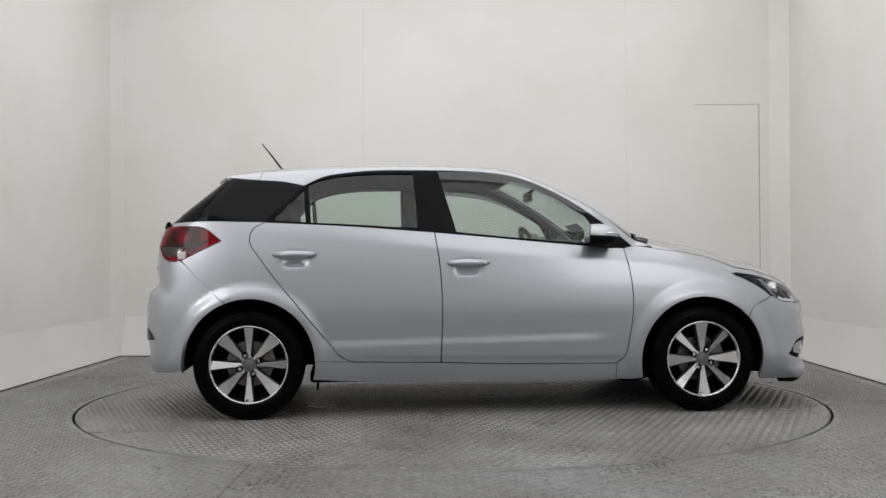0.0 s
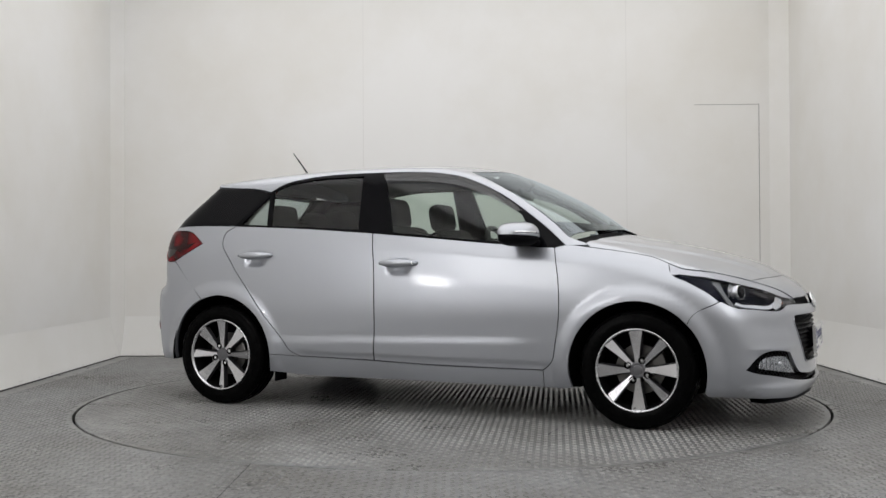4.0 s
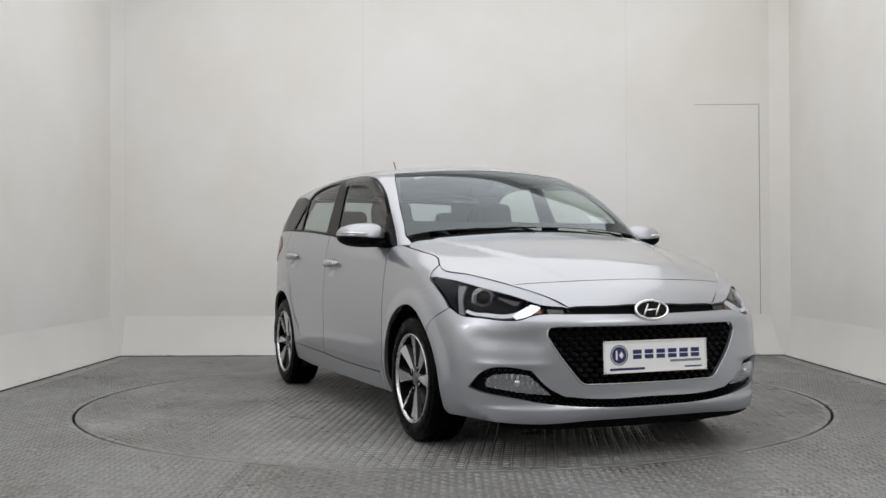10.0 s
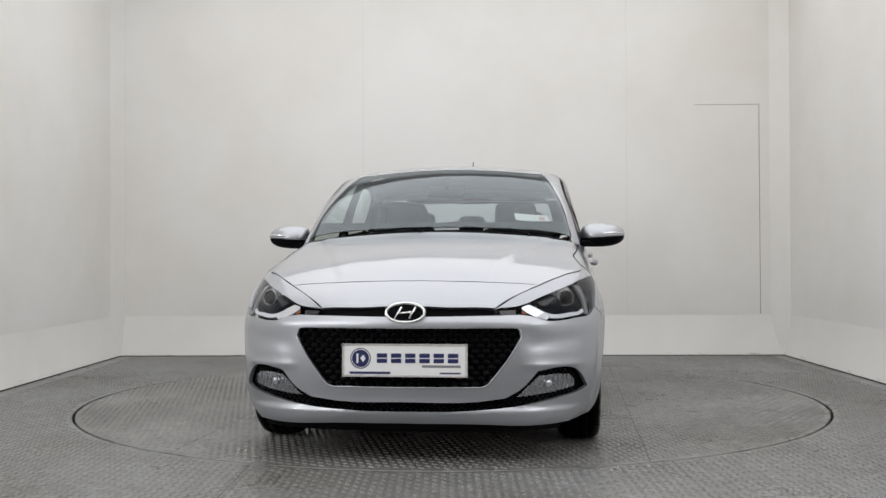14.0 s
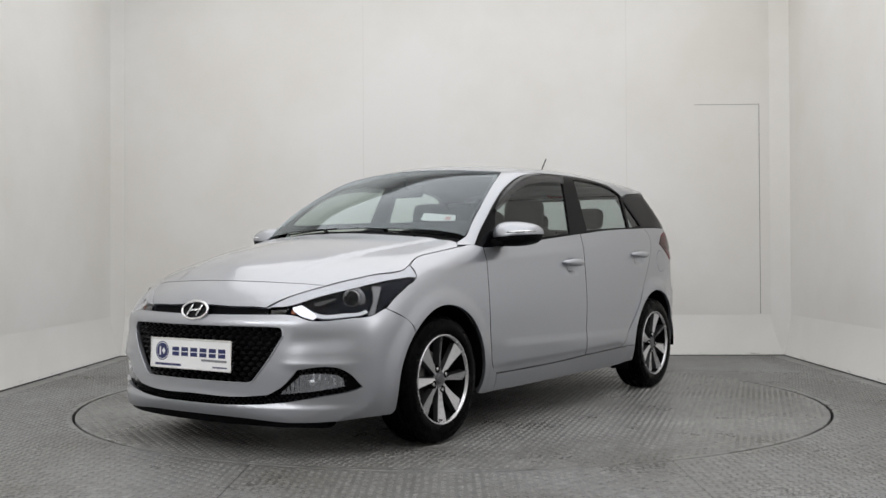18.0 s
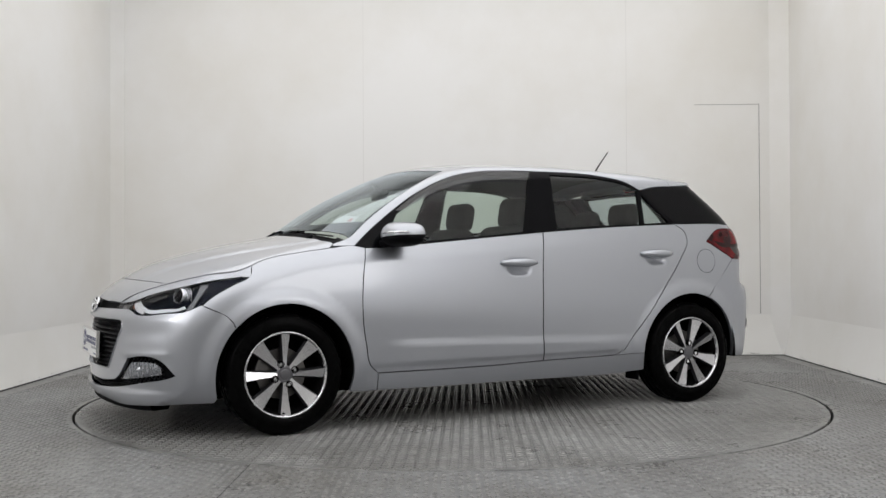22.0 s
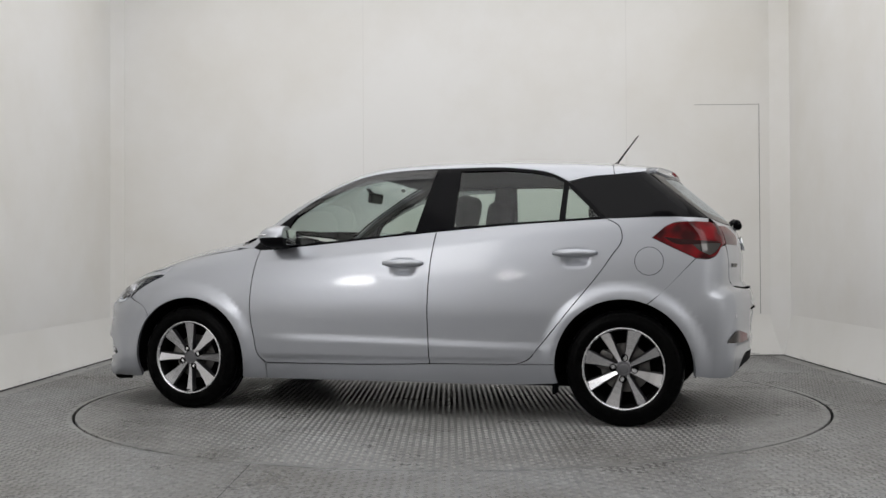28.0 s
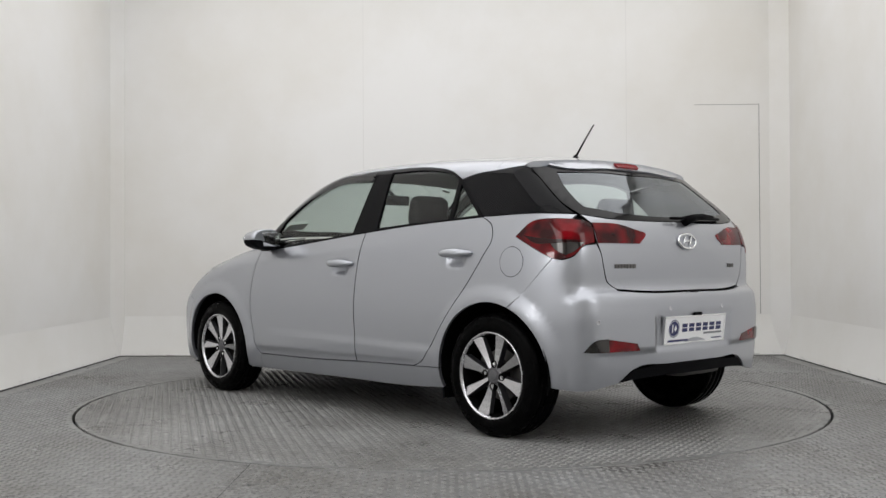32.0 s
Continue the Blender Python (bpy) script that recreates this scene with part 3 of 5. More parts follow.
tagged(mesh_object("pit", bm, GAP), "dark pit under the turntable", "pit", kind="structure")


# ---- the turntable ----
turntable = tagged(new("turntable"), "round grey steel tread plate turntable set flush in the floor", "turntable")
bm = bmesh.new()
lathe(bm, [(0.0001, -0.06), (TABLE_R, -0.06), (TABLE_R, -0.003), (TABLE_R - 0.003, 0.0), (0.0001, 0.0)], 160, "Z")
bmesh.ops.recalc_face_normals(bm, faces=bm.faces[:])
part("disc", bm, FLOOR, turntable, smooth=False)


def lugs(name, keep, parent, mat, pitch=0.034, turn=0.0, seed=3):
    """Raised lens-shaped lugs of tread plate, set crosswise in turn."""
    rng = random.Random(seed)
    verts, faces = [], []
    n = int(9.0 / pitch)
    ct, st = math.cos(turn), math.sin(turn)
    for i in range(-n, n):
        for k in range(-n, n):
            u, v = i * pitch, k * pitch
            x, y = u * ct - v * st, u * st + v * ct
            if not keep(x, y):
                continue
            a = turn + math.radians(45 if (i + k) % 2 else -45)
            c, s = math.cos(a), math.sin(a)
            L, w, h = 0.017, 0.007, 0.0036 + rng.uniform(-0.0006, 0.0004)
            b = len(verts)
            for px, py, pz in ((-L, 0, 0.0), (0, -w, 0.0), (L, 0, 0.0), (0, w, 0.0), (-L * 0.55, 0, h), (L * 0.55, 0, h)):
                verts.append((x + px * c - py * s, y + px * s + py * c, pz + 0.0002))
            faces += [(b, b + 1, b + 4), (b + 1, b + 5, b + 4), (b + 1, b + 2, b + 5), (b + 2, b + 3, b + 5), (b + 3, b + 4, b + 5), (b + 3, b, b + 4)]
    data = bpy.data.meshes.new(name)
    data.from_pydata(verts, [], faces)
    data.materials.append(mat)
    ob = new(name, data)
    ob.parent = parent
    return tagged(ob, kind="stuff")


lugs("tread_lug_field", lambda x, y: math.hypot(x, y) < TABLE_R - 0.03, turntable, TREAD, turn=0.3)
tagged(lugs("floor_tread_lugs", lambda x, y: math.hypot(x, y) > 2.30 and -2.95 < x < 2.9 and -4.6 < y < 2.80, None, TREAD_DULL), "raised lens-shaped lugs of the tread plate floor", "tread plate")


# joints between the plates
def joint(bm, x0, y0, x1, y1, w=0.004):
    d = Vector((x1 - x0, y1 - y0, 0))
    m = Matrix.Translation(((x0 + x1) / 2, (y0 + y1) / 2, 0)) @ Matrix.Rotation(math.atan2(d.y, d.x), 4, "Z")
    return box(bm, -d.length / 2, d.length / 2, -w / 2, w / 2, -0.004, 0.0006, 0.0, m)


for k in (-1, 1):
    half = math.sqrt(TABLE_R ** 2 - 1.08 ** 2) - 0.01
    part("plate_joint", joint(bmesh.new(), -half, k * 1.08, half, k * 1.08), JOINT, turntable, smooth=False)
    half = 1.075
    part("plate_joint", joint(bmesh.new(), k * 0.98, -half, k * 0.98, half), JOINT, turntable, smooth=False)
for x, y0 in ((-0.868, -2.10), (0.955, -2.06)):
    tagged(mesh_object("trim", joint(bmesh.new(), x, y0, x + (0.012 if x < 0 else -0.008), -6.0), JOINT), "dark joint between two floor plates", "joint", kind="structure")

# thin dark strip where the skirting meets the floor
for i in range(3):
    a, b = ROUND[i][0], ROUND[i + 1][0]
    d = b - a
    m = Matrix.Translation((*((a + b) / 2), 0)) @ Matrix.Rotation(math.atan2(d.y, d.x), 4, "Z")
    bm = box(bmesh.new(), -d.length / 2, d.length / 2, -0.010, 0.004, -0.002, 0.007, 0.0, m)
    tagged(mesh_object("trim", bm, JOINT), "thin dark joint between floor and skirting", "joint", kind="structure")


# ---- the car: x forwards, y to its left, origin on the ground midway between the axles ----
car = tagged(new("car"), "silver five-door hatchback car parked on the turntable", "car")


def arch_arc(k, a0, a1, n=14, r=ARCH_R):
    ax, az = AXLES[k]
    return [(ax + r * math.cos(math.radians(a)), az + r * math.sin(math.radians(a))) for a in np.linspace(a0, a1, n)]


def f3(pts):
    """Front plane coordinates of points (x, y, z)."""
    return [(math.atan2(y, x - 1.0), z) for x, y, z in pts]


def fphi(y):
    return math.atan2(y, 1.10 - 0.30 * y * y)


# lines on the flank, as (x, z)
L_FENDER_DOOR = [(0.836, 0.940), (0.868, 0.758), (0.875, 0.596), (0.853, 0.434), (0.826, 0.325), (0.781, 0.284)]
L_SPLIT = [(-0.255, 1.033), (-0.230, 0.854), (-0.217, 0.59), (-0.226, 0.303)]
L_REAR_DOOR = [(-1.198, 1.090), (-1.268, 1.045), (-1.282, 0.985), (-1.226, 0.890), (-1.020, 0.626), (-0.836, 0.404), (-0.780, 0.340), (-0.713, 0.312)]
L_BELT = [(0.89, 0.952), (0.836, 0.940), (0.597, 0.957), (0.054, 1.006), (-0.255, 1.033), (-0.70, 1.066), (-1.198, 1.090)]
L_DLO_TOP = [(0.89, 0.952), (0.813, 1.021), (0.694, 1.114), (0.452, 1.268), (0.246, 1.352), (0.052, 1.383), (-0.302, 1.393), (-0.72, 1.378), (-0.885, 1.347), (-0.986, 1.297), (-1.198, 1.090)]
L_SILL = [(0.781, 0.284), (0.05, 0.293), (-0.226, 0.303), (-0.713, 0.312)]
L_HOOD_SIDE = [(1.02, 0.742), (1.19, 0.733), (1.354, 0.720), (1.436, 0.745)]
L_LAMP_TOP = [(1.436, 0.745), (1.491, 0.755), (1.648, 0.680), (1.825, 0.560), (1.94, 0.462), (2.015, 0.378)]

hood_side_xz = convert("top", L_HOOD_SIDE, "side")
lamp_tip = tuple(convert("top", [L_LAMP_TOP[0]], "side")[0])

def handle_cup(hx, hz):
    """The hollow behind a door handle, and the door's tucked lower edge."""
    def f(p):
        under = -0.006 * smoothstep(0.345 + 0.02 * np.clip(p[:, 0], -1, 1) * -0.6, 0.315 + 0.02 * np.clip(p[:, 0], -1, 1) * -0.6, p[:, 2])
        under = under * smoothstep(-0.78, -0.66, p[:, 0])
        return under - 0.018 * np.exp(-((p[:, 0] - hx) / 0.062) ** 4 - ((p[:, 2] - hz + 0.010) / 0.038) ** 4)
    return f


panel("fender", "side", outline_of([tuple(q) for q in hood_side_xz], [lamp_tip, (1.46, 0.800), (1.544, 0.757), (1.66, 0.690), (1.697, 0.659)], [(1.697, 0.659), (1.56, 0.575), (1.545, 0.545)],
      arch_arc(0, 42, 197), [arch_arc(0, 197, 198, 2)[0], (0.905, 0.192), (0.781, 0.192)], [(0.781, 0.192), (0.781, 0.284)], L_FENDER_DOOR[::-1], [L_FENDER_DOOR[0], (0.89, 0.952), tuple(hood_side_xz[0])]),
      PAINT, car)
front_doors = panel("front_door", "side", outline_of(L_FENDER_DOOR, L_SILL[:3], L_SPLIT[::-1], [(-0.255, 1.033), (0.054, 1.006), (0.597, 0.957), (0.836, 0.940)]), PAINT, car, rim_mat=BLACK_MATT, gap=0.003, shape=handle_cup(-0.07, 0.845), step=0.015)
rear_doors = panel("rear_door", "side", outline_of(L_SPLIT, L_SILL[2:], L_REAR_DOOR[::-1], [(-1.198, 1.090), (-0.70, 1.066), (-0.255, 1.033)]), PAINT, car, rim_mat=BLACK_MATT, gap=0.003, shape=handle_cup(-1.035, 0.893), step=0.015)
panel("rocker_panel", "side", outline_of(L_SILL, [(-0.713, 0.312), (-0.925, 0.318)], arch_arc(1, 1.6, -15), [arch_arc(1, -15, -14, 2)[0], (-0.92, 0.214), (0.0, 0.198), (0.781, 0.192)], [(0.781, 0.192), (0.781, 0.284)]), PAINT, car)
L_TAIL_LOW = [(-1.435, 0.986), (-1.54, 0.934), (-1.655, 0.878)]
L_TAIL_TOP = [(-1.435, 0.986), (-1.533, 1.058), (-1.650, 1.068)]
L_RBUMP = [(-1.655, 0.878), (-1.450, 0.672), tuple(arch_arc(1, 111, 112, 2)[0])]
panel("rear_quarter", "side", outline_of(L_REAR_DOOR[::-1], [(-1.198, 1.090), (-1.57, 1.095), (-1.715, 1.088)], [(-1.715, 1.088), (-1.715, 1.064)], [(-1.715, 1.064), (-1.650, 1.068)], L_TAIL_TOP[::-1], L_TAIL_LOW, L_RBUMP,
      arch_arc(1, 111, 1.6), [(-0.925, 0.318), (-0.713, 0.312)]), PAINT, car)

# bonnet and nose
L_HOOD_FRONT = [(1.825, 0.560), (1.905, 0.30), (1.930, 0.15), (1.938, 0.0)]


def both(pts):
    """A half line to the middle, carried on to the other side."""
    return list(pts) + [(u, -v) for u, v in reversed(pts[:-1])]


def full(*runs, per=6):
    """A closed outline from its left half's runs, from the front middle to the back middle."""
    half = outline_of(*runs, per=per)
    return np.vstack([half, [(u, -v) for u, v in half[::-1] if abs(v) > 1e-6]])


def ridges(p):
    """The bonnet's raised middle between two creases that close in towards the badge."""
    edge = 0.30 + 0.30 * np.clip((1.95 - p[:, 0]) / 0.9, 0, 1)
    return 0.007 * (1 - smoothstep(edge - 0.02, edge + 0.03, np.abs(p[:, 1]))) * smoothstep(1.935, 1.80, p[:, 0])


panel("bonnet", "top", full([(1.105, 0.0), (1.085, 0.35), (1.03, 0.60), (0.99, 0.715)], [(0.99, 0.715), (1.02, 0.742)], L_HOOD_SIDE, [q for q in L_LAMP_TOP if q[0] < 1.80] + [(1.825, 0.560)], L_HOOD_FRONT), PAINT, car, mirrored=False, step=0.025, gap=0.002, shape=ridges)
panel("nose_panel", "top", full([(1.938, 0.0), (1.930, 0.15), (1.905, 0.30), (1.825, 0.560)], [(1.825, 0.560), (1.94, 0.462), (2.015, 0.378)], [(2.015, 0.378), (2.050, 0.2), (2.063, 0.0)]), PAINT, car, mirrored=False, step=0.02)

# front bumper with its grille and lamp openings
lamp_low = [(fphi(0.385), 0.640), (math.atan2(0.534, 0.985), 0.630), (math.atan2(0.590, 0.963), 0.611), (math.atan2(0.64, 0.93), 0.610), (math.atan2(0.713, 0.852), 0.620), (math.atan2(0.775, 0.754), 0.632), (math.atan2(0.791, 0.697), 0.659)]
bump_side = convert("side", [(1.697, 0.659), (1.56, 0.575), (1.545, 0.545)], "front")
bump_arch = convert("side", arch_arc(0, 42, -17), "front")
bump_arch_low = convert("side", [(1.635, 0.178)], "front")[0]
GRILLE = [(0.466, 0.581), (0.491, 0.541), (0.43, 0.445), (0.346, 0.340), (0.31, 0.333)]


def arc_y(pts):
    return [(fphi(y), z) for y, z in pts]


def mirror_loop(half):
    return np.vstack([half, [(-u, v) for u, v in half[::-1] if abs(u) > 1e-6]])


grille_loop = mirror_loop(outline_of(arc_y([(0.0, 0.585), (0.30, 0.585), (0.445, 0.584)]), arc_y([(0.445, 0.584), (0.482, 0.578), (0.491, 0.541)]), arc_y([(0.491, 0.541), (0.43, 0.447), (0.350, 0.345)]), arc_y([(0.350, 0.345), (0.33, 0.335), (0.28, 0.333)]), arc_y([(0.28, 0.333), (0.0, 0.333)]), per=4))
fog_half = outline_of(arc_y([(0.0, 0.272), (0.30, 0.272), (0.42, 0.285)]), [(fphi(0.42), 0.285)] + f3([(2.030, 0.480, 0.318), (2.003, 0.556, 0.398)]), f3([(2.003, 0.556, 0.398), (1.936, 0.655, 0.413), (1.905, 0.688, 0.409), (1.862, 0.726, 0.384), (1.825, 0.757, 0.335), (1.812, 0.765, 0.318)]),
                      f3([(1.812, 0.765, 0.318), (1.850, 0.734, 0.302), (1.933, 0.648, 0.283), (2.036, 0.448, 0.248)]) + arc_y([(0.25, 0.235), (0.0, 0.233)]), per=4)
fog_loop = mirror_loop(fog_half)
half = outline_of(arc_y([(0.0, 0.632), (0.20, 0.634), (0.375, 0.636)]), [(fphi(0.375), 0.636)] + lamp_low[1:], [tuple(q) for q in bump_side], [tuple(q) for q in bump_arch],
                  [tuple(bump_arch[-1]), tuple(bump_arch_low)], [tuple(bump_arch_low), (fphi(0.72), 0.174), (fphi(0.5), 0.170), (fphi(0.3), 0.180), (0.0, 0.184)], per=5)


def chin(p):
    """The bumper's lower lip, and the brow over its lamp openings."""
    y, z = np.abs(p[:, 1]), p[:, 2]
    hollow = -0.008 * np.exp(-((z - 0.515 - 0.10 * (y - 0.55)) / 0.040) ** 2) * smoothstep(0.47, 0.56, y) * (1 - smoothstep(0.70, 0.80, y))
    ridge = 0.006 * np.exp(-((z - 0.420) / 0.018) ** 2) * smoothstep(0.46, 0.56, y) * (1 - smoothstep(0.70, 0.78, y))
    return hollow + ridge + 0.009 * smoothstep(0.252, 0.232, z) * (1 - smoothstep(0.62, 0.79, y)) + 0.008 * np.exp(-((z - 0.600) / 0.03) ** 2) * (1 - smoothstep(0.52, 0.70, y))


panel("front_bumper", "front", mirror_loop(half), PAINT, car, holes=[grille_loop, fog_loop], mirrored=False, step=0.016, shape=chin)

# headlamps: silvered housing behind a clear lens
lamp_top_f = [tuple(q) for q in convert("top", L_LAMP_TOP, "front")]
lamp_loop = outline_of(lamp_top_f, [lamp_top_f[-1], (fphi(0.375), 0.636)], [(fphi(0.375), 0.636)] + lamp_low[1:], [lamp_low[-1]] + [tuple(q) for q in convert("side", [(1.66, 0.690), (1.544, 0.757), (1.46, 0.800), lamp_tip], "front")])
headlamps = panel("headlamp", "front", lamp_loop, LAMP_DARK, car, offset=-0.045, lip=0.0, label="headlamp with dark housing and clear lens")
panel("headlamp_lens", "front", lamp_loop, LENS, headlamps, label="clear headlamp lens", offset=-0.002)

# roof, its side rails and the windscreen pillars
SCREEN_SIDE = [(0.265, 0.545), (0.45, 0.605), (0.65, 0.660), (0.82, 0.695), (0.905, 0.712)]
SCREEN_TOP = [(0.335, 0.0), (0.325, 0.25), (0.295, 0.45), (0.265, 0.545)]
ROOF_BACK = [(-1.175, 0.0), (-1.180, 0.30), (-1.195, 0.50)]
CPANEL_TOP = [(-0.986, 1.297), (-1.10, 1.320), (-1.230, 1.328)]
dlo_a = [tuple(q) for q in convert("side", L_DLO_TOP[:10], "arch")]
cp_a = [tuple(q) for q in convert("side", CPANEL_TOP, "arch")]
roof_half = outline_of([tuple(q) for q in convert("top", SCREEN_TOP, "arch")], [tuple(q) for q in convert("top", SCREEN_SIDE + [(0.985, 0.715)], "arch")], [tuple(convert("top", [(0.985, 0.715)], "arch")[0])] + [tuple(convert("side", [(1.005, 0.952)], "arch")[0])],
                       [tuple(convert("side", [(1.005, 0.952)], "arch")[0]), dlo_a[0]], dlo_a, cp_a, [cp_a[-1]] + [tuple(q) for q in convert("top", ROOF_BACK[::-1], "arch")])
panel("roof", "arch", np.vstack([roof_half, [(u, -v) for u, v in roof_half[::-1] if abs(v) > 1e-6]]), PAINT, car, mirrored=False, step=(0.03, 0.04), gap=0.001)
panel("windscreen", "top", full(SCREEN_TOP, SCREEN_SIDE, [(0.905, 0.712), (0.93, 0.60), (1.0, 0.30), (1.03, 0.0)]), GLASS_SCREEN, car, mirrored=False, step=0.05, offset=-0.002, lip=0.0)

# side windows in their black frame
G_FRONT = outline_of([(0.735, 0.955), (0.597, 0.968), (0.054, 1.016), (-0.129, 1.035)], [(-0.129, 1.035), (-0.222, 1.365)], [(-0.222, 1.365), (0.052, 1.362), (0.236, 1.333), (0.437, 1.252), (0.63, 1.130)], [(0.63, 1.130), (0.735, 0.955)])
G_REAR = outline_of([(-0.352, 1.056), (-0.70, 1.076), (-0.944, 1.087)], [(-0.944, 1.087), (-0.962, 1.298)], [(-0.962, 1.298), (-0.88, 1.332), (-0.72, 1.362), (-0.368, 1.374)], [(-0.368, 1.374), (-0.352, 1.056)])
G_SMALL = outline_of([(-0.975, 1.090), (-1.160, 1.100)], [(-1.160, 1.100), (-0.986, 1.272)], [(-0.986, 1.272), (-0.975, 1.090)])
panel("window_frame", "side", outline_of(L_BELT, L_DLO_TOP[::-1]), BLACK_SATIN, car, holes=[G_FRONT, G_REAR, G_SMALL], step=0.04, label="gloss black window surround")
for nm, g in (("front_window", G_FRONT), ("rear_window", G_REAR), ("quarter_window", G_SMALL)):
    panel(nm, "side", g, GLASS, car, gap=-0.003, offset=-0.006, lip=0.0, step=0.06)
HATCH_SIDE = [(-1.395, 1.336), (-1.47, 1.285), (-1.561, 1.210), (-1.640, 1.145), (-1.705, 1.092)]
panel("c_pillar_panel", "side", outline_of([(-0.990, 1.293), (-1.10, 1.318), (-1.230, 1.328), (-1.395, 1.336)], HATCH_SIDE, [(-1.705, 1.092), (-1.57, 1.097), (-1.198, 1.092)], [(-1.198, 1.092), (-0.990, 1.293)]), BLACK_GLOSS, car, label="gloss black rear pillar panel")

# tailgate, its glass, spoiler and the rear bumper


def rphi(x, y):
    return math.atan2(y, -0.9 - x)


GATE_SIDE = [(rphi(-1.762, 0.636), 1.045), (rphi(-1.794, 0.635), 0.955), (rphi(-1.803, 0.620), 0.910), (rphi(-1.810, 0.604), 0.833), (rphi(-1.812, 0.578), 0.763), (rphi(-1.833, 0.530), 0.730)]
GATE_LOW = [(rphi(-1.833, 0.530), 0.730), (rphi(-1.862, 0.41), 0.721), (0.0, 0.717)]
GLASS_LOW = [(0.0, 1.063), (rphi(-1.815, 0.10), 1.062), (rphi(-1.803, 0.325), 1.062), (rphi(-1.77, 0.52), 1.070), (rphi(-1.718, 0.666), 1.088)]
INNER_LENS = outline_of([(rphi(-1.762, 0.632), 1.046), (rphi(-1.794, 0.483), 1.042), (rphi(-1.827, 0.358), 1.012)], [(rphi(-1.827, 0.358), 1.012), (rphi(-1.836, 0.312), 0.998), (rphi(-1.842, 0.366), 0.948)], [(rphi(-1.842, 0.366), 0.948), (rphi(-1.797, 0.628), 0.950)], [(rphi(-1.797, 0.628), 0.950), (rphi(-1.762, 0.632), 1.046)])
gate_half = outline_of(GLASS_LOW, [GLASS_LOW[-1], GATE_SIDE[0]], GATE_SIDE, GATE_LOW)
panel("tailgate", "rear", mirror_loop(gate_half), PAINT, car, mirrored=False, step=0.03, rim_mat=BLACK_MATT, gap=0.003)
panel("inner_tail_lamp", "rear", INNER_LENS, RED_LENS, car, gap=0.0, offset=0.004, label="red lamp lens on the tailgate", step=0.03)

# rear screen: clear in the middle, black round its edge, under a roof spoiler
SPOILER_LOW = [(0.0, 1.345), (rphi(-1.512, 0.194), 1.344), (rphi(-1.455, 0.57), 1.338), (rphi(-1.407, 0.665), 1.333)]
side_edge = [SPOILER_LOW[-1]] + [tuple(q) for q in convert("side", HATCH_SIDE[1:-1], "rear")] + [GLASS_LOW[-1]]
clear_loop = mirror_loop(outline_of([(0.0, 1.318), (rphi(-1.525, 0.30), 1.322), (rphi(-1.480, 0.550), 1.312)], [(rphi(-1.480, 0.550), 1.312), (rphi(-1.56, 0.590), 1.235), (rphi(-1.685, 0.604), 1.128)], [(rphi(-1.685, 0.604), 1.128), (rphi(-1.755, 0.40), 1.100), (rphi(-1.785, 0.2), 1.088), (0.0, 1.086)]))
panel("rear_screen_border", "rear", mirror_loop(outline_of(SPOILER_LOW, side_edge, GLASS_LOW[::-1])), BLACK_GLOSS, car, holes=[clear_loop], mirrored=False, step=0.04, label="black border of the rear screen", lip=0.006)
panel("rear_screen", "rear", clear_loop, GLASS_REAR, car, mirrored=False, step=0.05, gap=-0.004, offset=-0.003, lip=0.0, label="tinted rear screen glass")

panel("hatch_seal", "rear", np.array([(rphi(-1.47, 0.58), 1.34), (rphi(-1.34, 0.68), 1.34), (rphi(-1.66, 0.71), 1.08), (rphi(-1.74, 0.60), 1.08)]), BLACK_SATIN, car, gap=0.0, offset=-0.014, lip=0.0, step=0.03, label="black rubber seal beside the rear screen")
# spoiler: the roof's skin carried on over the glass
roof_rear_a = [tuple(q) for q in convert("top", ROOF_BACK, "arch")]
sp_half = outline_of(roof_rear_a, [roof_rear_a[-1]] + [cp_a[-1]], [cp_a[-1]] + [tuple(q) for q in convert("side", [(-1.30, 1.333), (-1.393, 1.338)], "arch")], [tuple(convert("side", [(-1.393, 1.338)], "arch")[0]), (-1.42, 0.75), (-1.450, 0.40), (-1.460, 0.0)])
panel("spoiler", "arch", np.vstack([sp_half, [(u, -v) for u, v in sp_half[::-1] if abs(v) > 1e-6]]), PAINT, car, mirrored=False, step=(0.025, 0.04), lip=0.03, gap=0.0015)

panel("spoiler_edge", "rear", mirror_loop(outline_of([(0.0, 1.388), (rphi(-1.46, 0.30), 1.381), (rphi(-1.425, 0.50), 1.366)], [(rphi(-1.425, 0.50), 1.366), (rphi(-1.42, 0.55), 1.345)], [(rphi(-1.42, 0.55), 1.345), (rphi(-1.455, 0.53), 1.337), (rphi(-1.512, 0.194), 1.342), (0.0, 1.343)])), PAINT, car, mirrored=False, gap=0.0, offset=0.008, lip=0.03, step=0.03)

